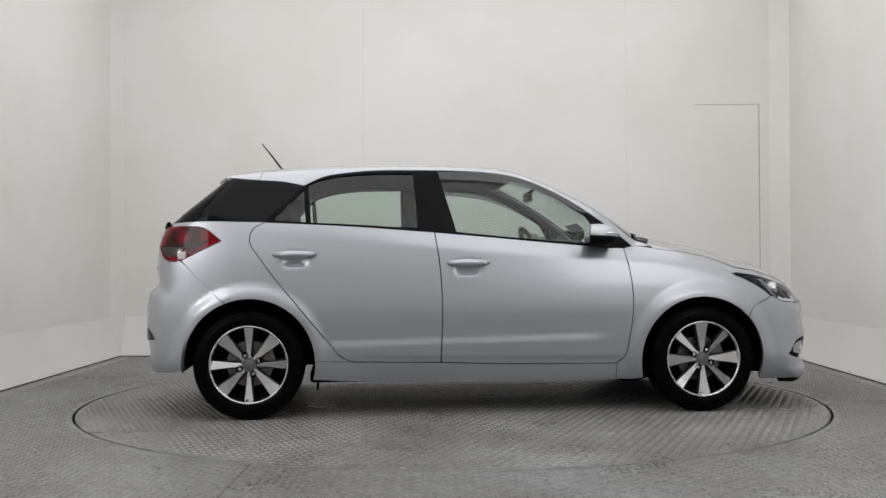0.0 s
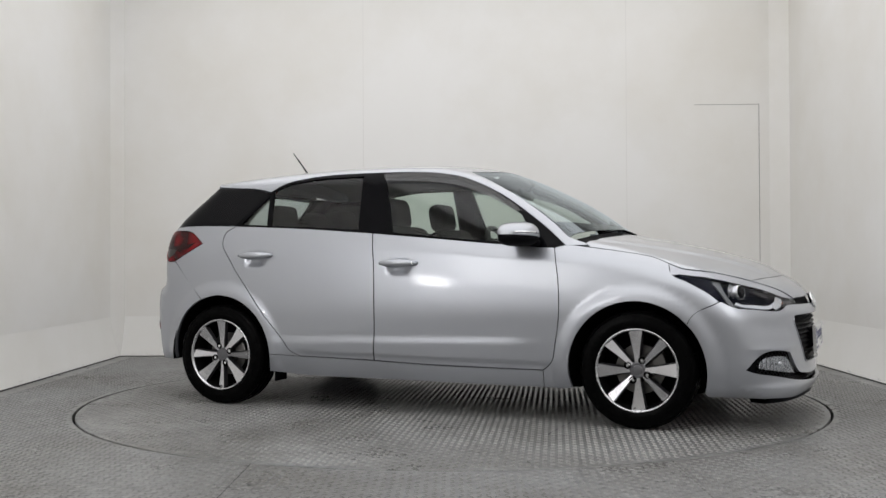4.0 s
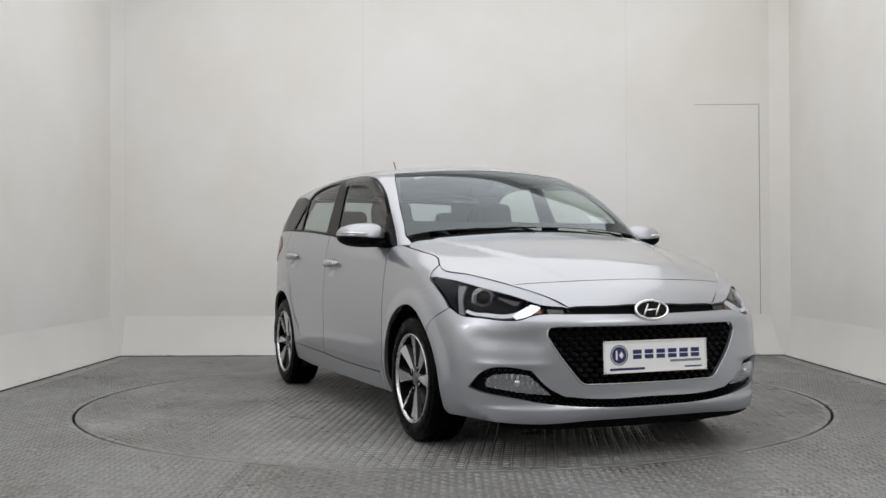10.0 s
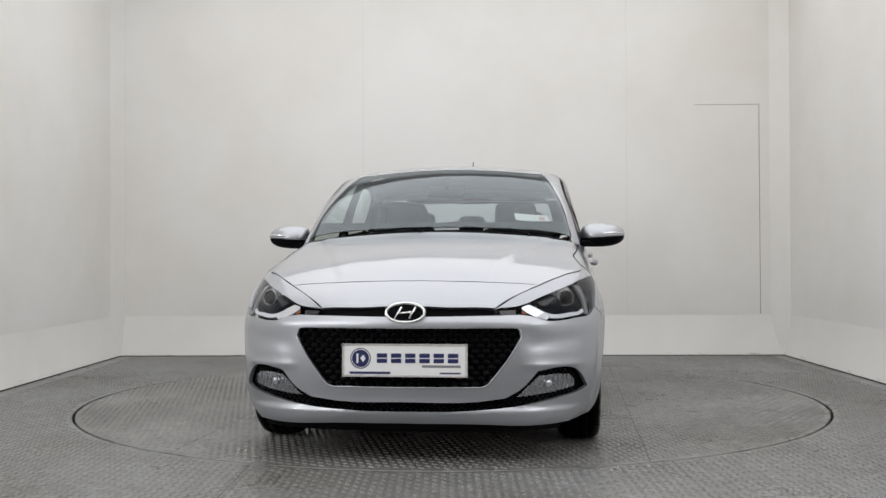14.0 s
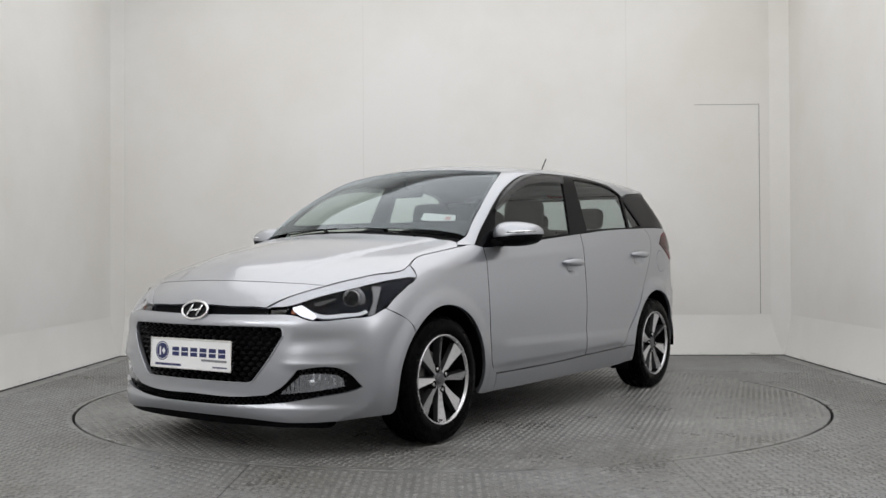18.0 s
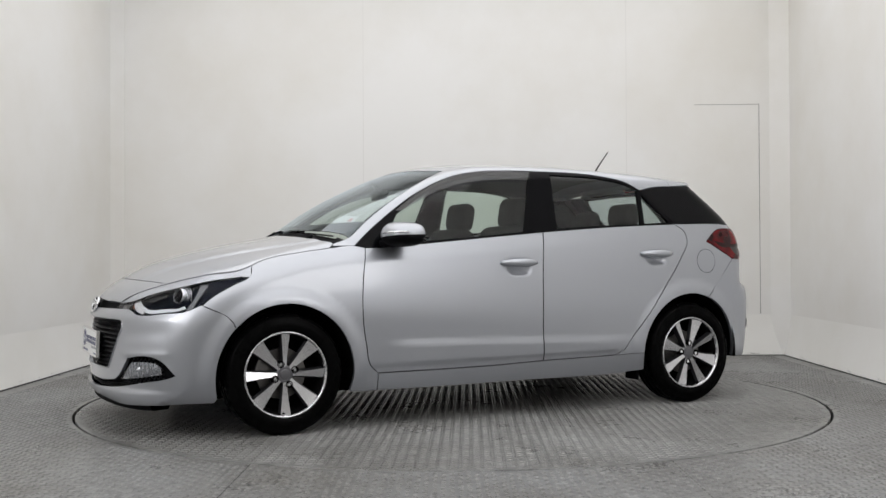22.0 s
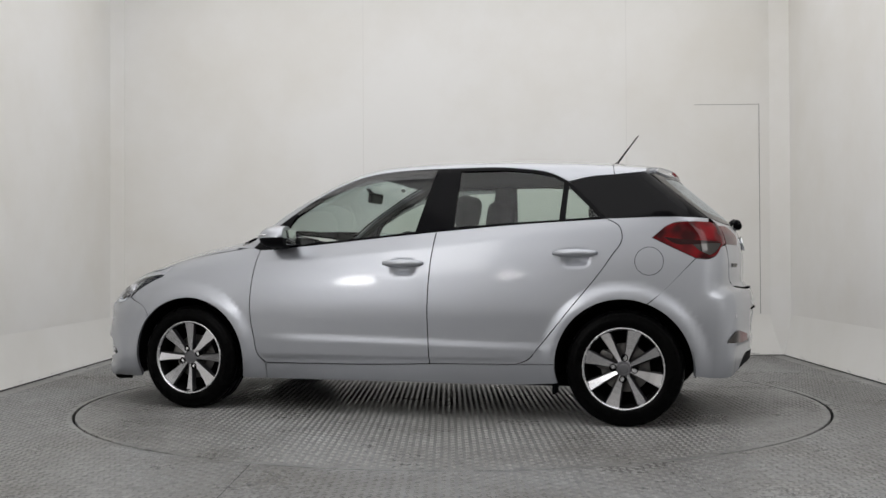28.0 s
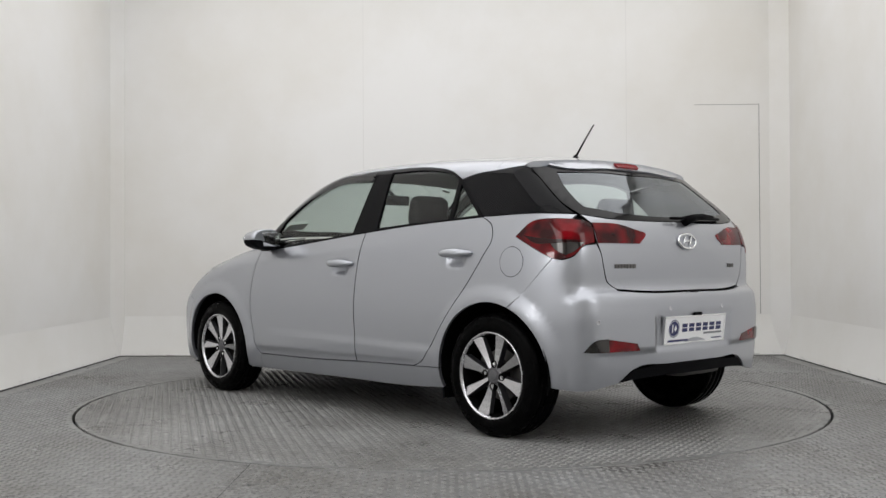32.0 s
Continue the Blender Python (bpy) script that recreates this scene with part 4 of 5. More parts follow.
# rear bumper
rb_line = [tuple(q) for q in convert("side", L_RBUMP, "rear")]
rb_arch = [tuple(q) for q in convert("side", arch_arc(1, 111, 186), "rear")]
rb_half = outline_of([(0.0, 0.711), (rphi(-1.862, 0.41), 0.715), (rphi(-1.833, 0.534), 0.725)], GATE_SIDE[5:2:-1] + [GATE_SIDE[2], (rphi(-1.796, 0.640), 0.946)], [(rphi(-1.796, 0.640), 0.946), (rphi(-1.768, 0.70), 0.936), (rphi(-1.738, 0.747), 0.886), (rphi(-1.71, 0.773), 0.874), rb_line[0]], rb_line, rb_arch,
                     [rb_arch[-1], (rphi(-1.75, 0.74), 0.258), (rphi(-1.846, 0.547), 0.288)], [(rphi(-1.846, 0.547), 0.288), (rphi(-1.879, 0.464), 0.349), (rphi(-1.911, 0.214), 0.362), (0.0, 0.364)])


def plate_bed(p):
    """The hollow in the bumper round the number plate, and the ledge under the fog lamps."""
    ledge = -0.010 * smoothstep(0.440, 0.426, p[:, 2]) * smoothstep(0.74, 0.62, np.abs(p[:, 1]))
    return ledge - 0.022 * smoothstep(0.345, 0.305, np.abs(p[:, 1])) * smoothstep(0.425, 0.445, p[:, 2]) * smoothstep(0.612, 0.595, p[:, 2])


panel("rear_bumper", "rear", mirror_loop(rb_half), PAINT, car, mirrored=False, step=0.022, shape=plate_bed)
panel("diffuser", "rear", mirror_loop(outline_of([(0.0, 0.362), (rphi(-1.911, 0.214), 0.360), (rphi(-1.879, 0.464), 0.347)], [(rphi(-1.879, 0.464), 0.347), (rphi(-1.846, 0.547), 0.288)], [(rphi(-1.846, 0.547), 0.288), (rphi(-1.86, 0.46), 0.296), (0.0, 0.305)])), BLACK_PLASTIC, car, mirrored=False, step=0.04, offset=-0.012, label="black plastic rear diffuser")
tl = [tuple(q) for q in convert("side", L_TAIL_TOP, "rear")]
tlow = [tuple(q) for q in convert("side", L_TAIL_LOW, "rear")]
LAMP_EDGE = [(rphi(-1.722, 0.702), 1.062), (rphi(-1.760, 0.645), 1.043), (rphi(-1.790, 0.648), 0.954)]
lamp_out = outline_of(tl, [tl[-1], tuple(convert("side", [(-1.715, 1.064)], "rear")[0])], [tuple(convert("side", [(-1.715, 1.064)], "rear")[0])] + LAMP_EDGE[1:], [LAMP_EDGE[-1], (rphi(-1.768, 0.70), 0.938), (rphi(-1.738, 0.747), 0.888), (rphi(-1.71, 0.773), 0.876), tlow[-1]], tlow[::-1])
white_out = outline_of([(rphi(-1.645, 0.801), 0.956), (rphi(-1.72, 0.745), 0.957), (rphi(-1.765, 0.69), 0.955)], [(rphi(-1.765, 0.69), 0.955), (rphi(-1.735, 0.745), 0.905), (rphi(-1.715, 0.765), 0.893)], [(rphi(-1.715, 0.765), 0.893), (rphi(-1.675, 0.79), 0.918), (rphi(-1.645, 0.801), 0.956)])
panel("tail_lamp", "rear", lamp_out, RED_LENS, car, holes=[white_out], offset=0.004, gap=0.001, step=0.03, label="red and clear tail lamp lens")
panel("reversing_lens", "rear", white_out, REVERSE_LENS, car, gap=0.001, offset=0.001, step=0.03, label="clear silvered lens")
# shade across the tail lamp, laid on as a thin dark red strip
panel("lamp_shadow_band", "rear", outline_of([(rphi(-1.50, 0.818), 0.990), (rphi(-1.60, 0.806), 0.975), (rphi(-1.72, 0.745), 0.966), (rphi(-1.77, 0.69), 0.962)], [(rphi(-1.77, 0.69), 0.962), (rphi(-1.645, 0.801), 0.950)], [(rphi(-1.645, 0.801), 0.950), (rphi(-1.571, 0.812), 0.950), (rphi(-1.50, 0.818), 0.990)]), DARK_RED, car, gap=0.0, offset=0.0052, lip=0.0, step=0.03, label="dark red strip of shade across the tail lamp lens")
panel("reflector_lamp", "rear", outline_of([(rphi(-1.810, 0.715), 0.452), (rphi(-1.84, 0.68), 0.496), (rphi(-1.86, 0.638), 0.500)], [(rphi(-1.86, 0.638), 0.500), (rphi(-1.895, 0.462), 0.474)], [(rphi(-1.895, 0.462), 0.474), (rphi(-1.898, 0.444), 0.440)], [(rphi(-1.898, 0.444), 0.440), (rphi(-1.810, 0.715), 0.440)]), RED_LENS, car, offset=0.003, gap=0.0, step=0.04, label="red rear fog lamp")
panel("reflector_clear", "rear", outline_of([(rphi(-1.785, 0.736), 0.442), (rphi(-1.83, 0.697), 0.497), (rphi(-1.86, 0.638), 0.503)], [(rphi(-1.86, 0.638), 0.503), (rphi(-1.862, 0.635), 0.441)], [(rphi(-1.862, 0.635), 0.441), (rphi(-1.785, 0.736), 0.442)]), REVERSE_LENS, car, offset=0.0045, gap=0.0, lip=0.0, step=0.04, label="clear part of the rear fog lamp")
panel("stop_lamp", "rear", mirror_loop(outline_of([(0.0, 1.384), (0.155, 1.381)], [(0.155, 1.381), (0.168, 1.364), (0.150, 1.350)], [(0.150, 1.350), (0.0, 1.349)])), STOP_RED, car, mirrored=False, gap=0.0, offset=0.017, lip=0.03, step=0.05, label="red high-level stop lamp")


# ---- wheels ----
def spoke_mesh(bm, w0, w1, deep, tilt):
    """A spoke from hub to rim: a broad machined face on sloping flanks."""
    rows = []
    for s in np.linspace(0, 1, 6):
        r = 0.040 + 0.163 * s
        w = w0 + (w1 - w0) * s ** 1.3
        face = 0.068 + 0.012 * s * s
        rows.append([(-w - 0.008, face - deep, r), (-w, face + tilt * w, r), (w, face - tilt * w, r), (w + 0.008, face - deep, r)])
    vs = [[bm.verts.new((x, y, z)) for x, y, z in row] for row in rows]
    for a, b in zip(vs, vs[1:]):
        for k in range(3):
            bm.faces.new((a[k], a[k + 1], b[k + 1], b[k]))
        bm.faces.new((a[3], a[0], b[0], b[3]))
    bm.faces.new(vs[0])
    bm.faces.new(vs[-1])
    bmesh.ops.recalc_face_normals(bm, faces=bm.faces[:])
    data = bpy.data.meshes.new("spoke")
    bm.to_mesh(data)
    bm.free()
    data.materials.append(ALLOY)
    data.materials.append(ALLOY_DARK)
    for f in data.polygons:
        f.material_index = 0 if abs(f.normal.y) > 0.75 and f.normal.y > 0 else 1
    return data


SPOKE_WIDE, SPOKE_SLIM = spoke_mesh(bmesh.new(), 0.011, 0.036, 0.024, 0.10), spoke_mesh(bmesh.new(), 0.009, 0.024, 0.028, -0.35)
wheel_meshes = {}


def shared(name, make):
    if name not in wheel_meshes:
        bm = bmesh.new()
        mat, smooth = make(bm)
        bmesh.ops.recalc_face_normals(bm, faces=bm.faces[:])
        data = bpy.data.meshes.new(name)
        bm.to_mesh(data)
        bm.free()
        data.materials.append(mat)
        data.polygons.foreach_set("use_smooth", [smooth] * len(data.polygons))
        wheel_meshes[name] = data
    return wheel_meshes[name]


def m_tyre(bm):
    lathe(bm, [(0.214, -0.098), (0.228, -0.104), (0.262, -0.106), (0.284, -0.100), (0.298, -0.088), (0.3035, -0.072), (0.305, -0.056), (0.299, -0.054), (0.299, -0.046), (0.3055, -0.044), (0.306, -0.012), (0.299, -0.010), (0.299, -0.002), (0.306, 0.0),
               (0.3055, 0.032), (0.299, 0.034), (0.299, 0.042), (0.305, 0.044), (0.3035, 0.062), (0.298, 0.076), (0.288, 0.086), (0.284, 0.0885), (0.281, 0.0885), (0.262, 0.094), (0.258, 0.0955), (0.232, 0.094), (0.228, 0.0925), (0.218, 0.090), (0.2125, 0.084)], 72)
    return RUBBER, True


def m_rim(bm):
    lathe(bm, [(0.2125, 0.078), (0.2165, 0.0895), (0.2135, 0.0930), (0.2085, 0.0920), (0.2050, 0.0850), (0.2030, 0.0800)], 72)
    return ALLOY, True


def m_barrel(bm):
    lathe(bm, [(0.2030, 0.0800), (0.196, 0.060), (0.190, -0.04), (0.200, -0.095), (0.2125, -0.098)], 72)
    return BLACK_MATT, True


def m_disc(bm):
    lathe(bm, [(0.0001, 0.018), (0.07, 0.018), (0.075, 0.005), (0.128, 0.005), (0.130, -0.01), (0.128, -0.02), (0.0001, -0.02)], 48)
    return STEEL, False


def m_drum(bm):
    lathe(bm, [(0.129, -0.02), (0.189, -0.03), (0.189, -0.05), (0.0001, -0.05)], 48)
    return BLACK_MATT, False


def m_hub(bm):
    lathe(bm, [(0.046, 0.030), (0.046, 0.058), (0.043, 0.066), (0.034, 0.0695), (0.0315, 0.0685), (0.0001, 0.0685)], 40)
    return CAP_GREY, True


def m_cap(bm):
    lathe(bm, [(0.0270, 0.0690), (0.0265, 0.0715), (0.022, 0.0725), (0.0001, 0.073)], 32)
    return CAP_GREY, True


def m_nut(bm):
    lathe(bm, [(0.0085, 0.055), (0.0085, 0.070), (0.0070, 0.072), (0.0001, 0.072)], 12)
    return CHROME, False


def m_seat(bm):
    lathe(bm, [(0.019, 0.045), (0.019, 0.0725), (0.0145, 0.0745), (0.0135, 0.060), (0.0001, 0.060)], 20)
    return BLACK_MATT, True


def m_caliper(bm):
    box(bm, 0.07, 0.145, -0.035, 0.03, -0.05, 0.05, 0.012)
    return STEEL, False


def m_valve(bm):
    lathe(bm, [(0.004, 0.06), (0.004, 0.088), (0.0001, 0.089)], 8, centre=(0.012, 0, -0.193))
    return BLACK_PLASTIC, True


def wheel_at(x, y, z, side, turn):
    wheel = new("wheel")
    wheel.parent = car
    wheel.matrix_local = pose(x, y, z, 0, 0, 0 if side > 0 else 180)

    def put(name, data, m=None, label=""):
        ob = new(name, data)
        ob.parent = wheel
        if m:
            ob.matrix_local = m
        if label:
            ob["label"] = label

    put("tyre", shared("tyre", m_tyre), label="black rubber tyre")
    put("rim", shared("rim", m_rim), label="bright machined rim edge")
    put("barrel", shared("barrel", m_barrel))
    put("brake_disc", shared("brake_disc", m_disc))
    put("backplate", shared("backplate", m_drum))
    put("caliper", shared("caliper", m_caliper), pose(0, 0, 0, 0, -20 if side > 0 else 200, 0))
    put("hub", shared("hub", m_hub))
    put("hub_cap", shared("hub_cap", m_cap), label="grey centre cap")
    put("valve", shared("valve", m_valve))
    for k in range(8):
        put("spoke", SPOKE_SLIM if k % 2 else SPOKE_WIDE, pose(0, 0, 0, 0, turn + 45 * k, 0))
    for k in range(4):
        a = math.radians(turn + 22.5 + 90 * k)
        put("lug_nut", shared("lug_nut", m_nut), Matrix.Translation((0.056 * math.cos(a), -0.002, 0.056 * math.sin(a))))
        put("lug_pocket", shared("lug_pocket", m_seat), Matrix.Translation((0.056 * math.cos(a), -0.002, 0.056 * math.sin(a))))
    return wheel


wheel_at(1.285, 0.744, 0.304, 1, 45)
wheel_at(-1.285, 0.744, 0.304, 1, -17)
wheel_at(1.285, -0.744, 0.304, -1, 2)
wheel_at(-1.285, -0.744, 0.304, -1, 45)

# wheel housings, floor pan, flaps
for (ax, az) in AXLES:
    for s in (1, -1):
        bm = bmesh.new()
        pts = [(ax + 0.368 * math.cos(a), az + 0.368 * math.sin(a)) for a in np.linspace(-0.12, math.pi + 0.12, 24)]
        rows = [[bm.verts.new((x, s * y, z)) for x, z in pts] for y in (0.822, 0.45)]
        for k in range(len(pts) - 1):
            bm.faces.new((rows[0][k], rows[0][k + 1], rows[1][k + 1], rows[1][k]))
        bm.faces.new(rows[1])
        part("wheel_housing", bm, BLACK_MATT, car, smooth=False)
        if ax < 0:
            bm = box(bmesh.new(), ax + 0.366, ax + 0.378, s * 0.74 - 0.06, s * 0.74 + 0.06, 0.155, 0.215, 0.004)
            part("mud_flap", bm, BLACK_PLASTIC, car)
bm = bmesh.new()
box(bm, -0.96, 0.92, -0.55, 0.55, 0.168, 0.24, 0.02)
box(bm, -1.78, -0.9, -0.44, 0.44, 0.29, 0.42, 0.03)
box(bm, 0.9, 1.90, -0.44, 0.44, 0.18, 0.40, 0.03)
part("floor_pan", bm, BLACK_MATT, car)
bm = bmesh.new()
tube(bm, [(-1.285, -0.66, 0.30), (-1.20, -0.5, 0.27), (-1.20, 0.5, 0.27), (-1.285, 0.66, 0.30)], 0.035, 10)
part("rear_axle_beam", bm, BLACK_PLASTIC, car)
bm = bmesh.new()
box(bm, -1.80, -1.60, -0.42, -0.05, 0.265, 0.36, 0.04)
part("silencer", bm, STEEL, car)


# ---- lamps, grilles and trim at the front ----
brow_low = f3([(2.012, 0.385, 0.668), (1.981, 0.479, 0.676), (1.897, 0.579, 0.715), (1.772, 0.674, 0.750), (1.641, 0.743, 0.781), (1.507, 0.796, 0.799)])
panel("lamp_brow", "front", outline_of(lamp_top_f, [lamp_top_f[-1], brow_low[0]], brow_low, [brow_low[-1], tuple(convert("side", [(1.46, 0.800)], "front")[0]), lamp_top_f[0]]),
      LAMP_GREY, headlamps, gap=0.0, offset=-0.004, lip=0.0, label="grey upper edge of the headlamp")
panel("lamp_side_trim", "front", outline_of(f3([(1.450, 0.800, 0.800), (1.507, 0.796, 0.797), (1.650, 0.743, 0.778)]), f3([(1.650, 0.743, 0.778), (1.690, 0.775, 0.70), (1.735, 0.779, 0.640)]), f3([(1.735, 0.779, 0.640), (1.700, 0.790, 0.664), (1.56, 0.795, 0.752), (1.450, 0.800, 0.800)])),
      LAMP_SLATE, headlamps, gap=0.001, offset=-0.014, lip=0.0, label="slate grey trim inside the headlamp")
panel("light_guide", "front", outline_of(f3([(1.655, 0.749, 0.766), (1.690, 0.722, 0.768)]), f3([(1.690, 0.722, 0.768), (1.712, 0.748, 0.712), (1.768, 0.765, 0.636)]), f3([(1.768, 0.765, 0.636), (1.740, 0.779, 0.637)]), f3([(1.740, 0.779, 0.637), (1.700, 0.768, 0.706), (1.655, 0.749, 0.766)])),
      GUIDE_GREY, headlamps, gap=0.0, offset=-0.016, lip=0.01, label="grey light guide")
panel("light_guide", "front", outline_of(f3([(1.770, 0.752, 0.662), (1.800, 0.735, 0.650), (1.847, 0.707, 0.648), (1.930, 0.620, 0.645), (1.950, 0.575, 0.662), (1.962, 0.527, 0.682)]), f3([(1.962, 0.527, 0.682), (1.966, 0.545, 0.660), (1.945, 0.610, 0.630), (1.847, 0.715, 0.632), (1.800, 0.742, 0.637), (1.765, 0.762, 0.650)]), f3([(1.765, 0.762, 0.650), (1.770, 0.752, 0.662)])),
      WHITE_LINE, headlamps, gap=0.0, offset=-0.016, lip=0.01, label="white light guide")
panel("inner_reflector", "front", outline_of(f3([(1.935, 0.612, 0.634), (1.95, 0.572, 0.664), (1.962, 0.530, 0.686)]), f3([(1.962, 0.530, 0.686), (1.985, 0.500, 0.672), (1.975, 0.535, 0.640), (1.945, 0.596, 0.618)]), f3([(1.945, 0.596, 0.618), (1.935, 0.612, 0.634)])), REFLECTOR, headlamps, gap=0.0, offset=-0.013, lip=0.01, label="bright silvered inner reflector")
panel("chrome_blade", "front", outline_of(f3([(1.86, 0.650, 0.722), (1.93, 0.575, 0.700)]), f3([(1.93, 0.575, 0.700), (1.93, 0.578, 0.693), (1.86, 0.653, 0.715)]), f3([(1.86, 0.653, 0.715), (1.86, 0.650, 0.722)])), ALLOY_DARK, headlamps, gap=0.0, offset=-0.02, lip=0.008)
panel("indicator", "front", outline_of(f3([(1.992, 0.470, 0.664), (2.012, 0.400, 0.662)]), f3([(2.012, 0.400, 0.662), (2.022, 0.405, 0.641)]), f3([(2.022, 0.405, 0.641), (2.004, 0.470, 0.641)]), f3([(2.004, 0.470, 0.641), (1.992, 0.470, 0.664)])), REVERSE_LENS, headlamps, gap=0.0, offset=-0.016, lip=0.006, label="clear indicator reflector")
panel("amber_bulb", "front", outline_of(f3([(1.975, 0.515, 0.664), (1.984, 0.495, 0.663)]), f3([(1.984, 0.495, 0.663), (1.99, 0.498, 0.648), (1.98, 0.518, 0.649), (1.975, 0.515, 0.664)])), AMBER, headlamps, gap=0.0, offset=-0.016, lip=0.006, label="amber bulb cover")


def lamp_ring(bm):
    lathe(bm, [(0.0345, -0.01), (0.0345, 0.026), (0.0355, 0.028), (0.037, 0.026), (0.040, 0.0), (0.042, -0.02)], 40, "Z")
    bmesh.ops.transform(bm, matrix=Matrix.Translation((1.762, 0.668, 0.700)) @ Euler((0, radians(82), radians(24))).to_matrix().to_4x4(), verts=bm.verts[:])
    return bm


def lamp_eye(bm):
    lathe(bm, [(0.034, 0.0), (0.033, 0.012), (0.028, 0.024), (0.018, 0.033), (0.0001, 0.037)], 32, "Z")
    bmesh.ops.transform(bm, matrix=Matrix.Translation((1.762, 0.668, 0.700)) @ Euler((0, radians(82), radians(24))).to_matrix().to_4x4(), verts=bm.verts[:])
    return bm


for k, (r, back) in enumerate(((0.046, 0.004), (0.052, 0.014))):
    def shroud(bm, r=r, back=back):
        tube(bm, [(r * math.cos(a), r * math.sin(a), -back) for a in np.linspace(0, 2 * math.pi, 33)], 0.0022, 6, False)
        bmesh.ops.transform(bm, matrix=Matrix.Translation((1.762, 0.668, 0.700)) @ Euler((0, radians(82), radians(24))).to_matrix().to_4x4(), verts=bm.verts[:])
        return bm
    pair("projector_shroud", shroud, ALLOY, headlamps)
pair("projector_ring", lamp_ring, ALLOY, headlamps, "chrome ring round the projector lamp")
pair("projector_lens", lamp_eye, BLACK_GLOSS, headlamps, "dark glass projector lens")

# slot between bonnet and bumper, main grille and lower intake, all black
panel("upper_grille", "front", mirror_loop(outline_of(arc_y([(0.0, 0.685), (0.2, 0.685), (0.40, 0.675)]), arc_y([(0.40, 0.675), (0.395, 0.628)]), arc_y([(0.395, 0.628), (0.2, 0.622), (0.0, 0.620)]))), BLACK_PLASTIC, car, mirrored=False, gap=0.0, offset=-0.022, lip=0.0, label="black slot grille above the bumper", step=0.05)
grille = panel("grille", "front", mirror_loop(outline_of(arc_y([(0.0, 0.60), (0.45, 0.60)]), arc_y([(0.45, 0.60), (0.505, 0.585), (0.505, 0.535)]), arc_y([(0.505, 0.535), (0.365, 0.335), (0.34, 0.318)]), arc_y([(0.34, 0.318), (0.0, 0.318)]))), BLACK_PLASTIC, car, mirrored=False, gap=0.0, offset=-0.035, lip=0.0, label="black grille with rows of raised studs", step=0.05)[0]
intake = panel("lower_intake", "front", mirror_loop(outline_of(arc_y([(0.0, 0.29), (0.40, 0.30), (0.53, 0.42)]), [(fphi(0.53), 0.42)] + f3([(1.93, 0.665, 0.43), (1.85, 0.74, 0.395), (1.80, 0.775, 0.318)]), f3([(1.80, 0.775, 0.318), (1.85, 0.74, 0.280), (1.933, 0.66, 0.262), (2.04, 0.45, 0.226)]) + [(0.0, 0.215)])), BLACK_PLASTIC, car, mirrored=False, gap=0.0, offset=-0.032, lip=0.0, label="black lower intake with raised studs", step=0.05)[0]


def inside(poly, q):
    x, y = q
    c = False
    for (ax, ay), (bx, by) in zip(poly, np.roll(poly, -1, 0)):
        if (ay > y) != (by > y) and x < (bx - ax) * (y - ay) / (by - ay) + ax:
            c = not c
    return c


def studs(name, loop, parent, z0, z1, dz, dy, size, high, sink):
    """Rows of small raised studs on a grille."""
    uv = []
    for r, z in enumerate(np.arange(z0, z1, dz)):
        for y in np.arange(-0.76, 0.76, dy):
            q = (fphi(abs(y + (r % 2) * dy / 2)) * np.sign(y + (r % 2) * dy / 2), z)
            if inside(loop, q):
                uv.append(q)
    p = on_skin("front", uv)
    n = skin_normal(p)
    verts, faces = [], []
    for c, m in zip(p, n):
        side = np.array([-m[1], m[0], 0]) / np.hypot(m[0], m[1])
        up = np.cross(m, side)
        b = len(verts)
        base = c - m * sink
        for a, h, k in ((-1, 0, 0), (-0.5, 0.62, 0), (0.5, 0.62, 0), (1, 0, 0), (0.5, -0.62, 0), (-0.5, -0.62, 0), (0.45, 0.0, 1), (-0.45, 0.0, 1)):
            verts.append(tuple(base + side * a * size + up * h * size + m * k * high))
        faces += [(b, b + 1, b + 7), (b + 1, b + 2, b + 6, b + 7), (b + 2, b + 3, b + 6), (b + 3, b + 4, b + 6), (b + 4, b + 5, b + 7, b + 6), (b + 5, b, b + 7)]
    data = bpy.data.meshes.new(name)
    data.from_pydata(verts, [], faces)
    data.materials.append(BLACK_GRILLE)
    ob = new(name, data)
    ob.parent = parent
    return tagged(ob, kind="stuff")


studs("grille_stud_field", grille_loop, grille, 0.343, 0.590, 0.0235, 0.046, 0.019, 0.016, 0.030)
studs("intake_stud_field", fog_loop, intake, 0.238, 0.40, 0.012, 0.026, 0.010, 0.008, 0.028)

FOG_LENS = outline_of(f3([(1.868, 0.711, 0.322), (1.872, 0.708, 0.352), (1.895, 0.688, 0.375)]), f3([(1.895, 0.688, 0.375), (1.945, 0.640, 0.381), (1.998, 0.566, 0.375)]), f3([(1.998, 0.566, 0.375), (2.020, 0.515, 0.328), (2.034, 0.474, 0.288)]), f3([(2.034, 0.474, 0.288), (1.98, 0.59, 0.299), (1.868, 0.711, 0.322)]))
fogs = panel("fog_lamp", "front", FOG_LENS, RIBBED, car, gap=0.0, offset=-0.016, lip=0.01, step=0.03, label="clear ribbed fog lamp")
panel("fog_lens", "front", FOG_LENS, LENS, fogs, gap=-0.002, offset=-0.009, lip=0.0, step=0.05)
bulb_spot = convert("front", f3([(1.965, 0.605, 0.345)]), "front")[0]


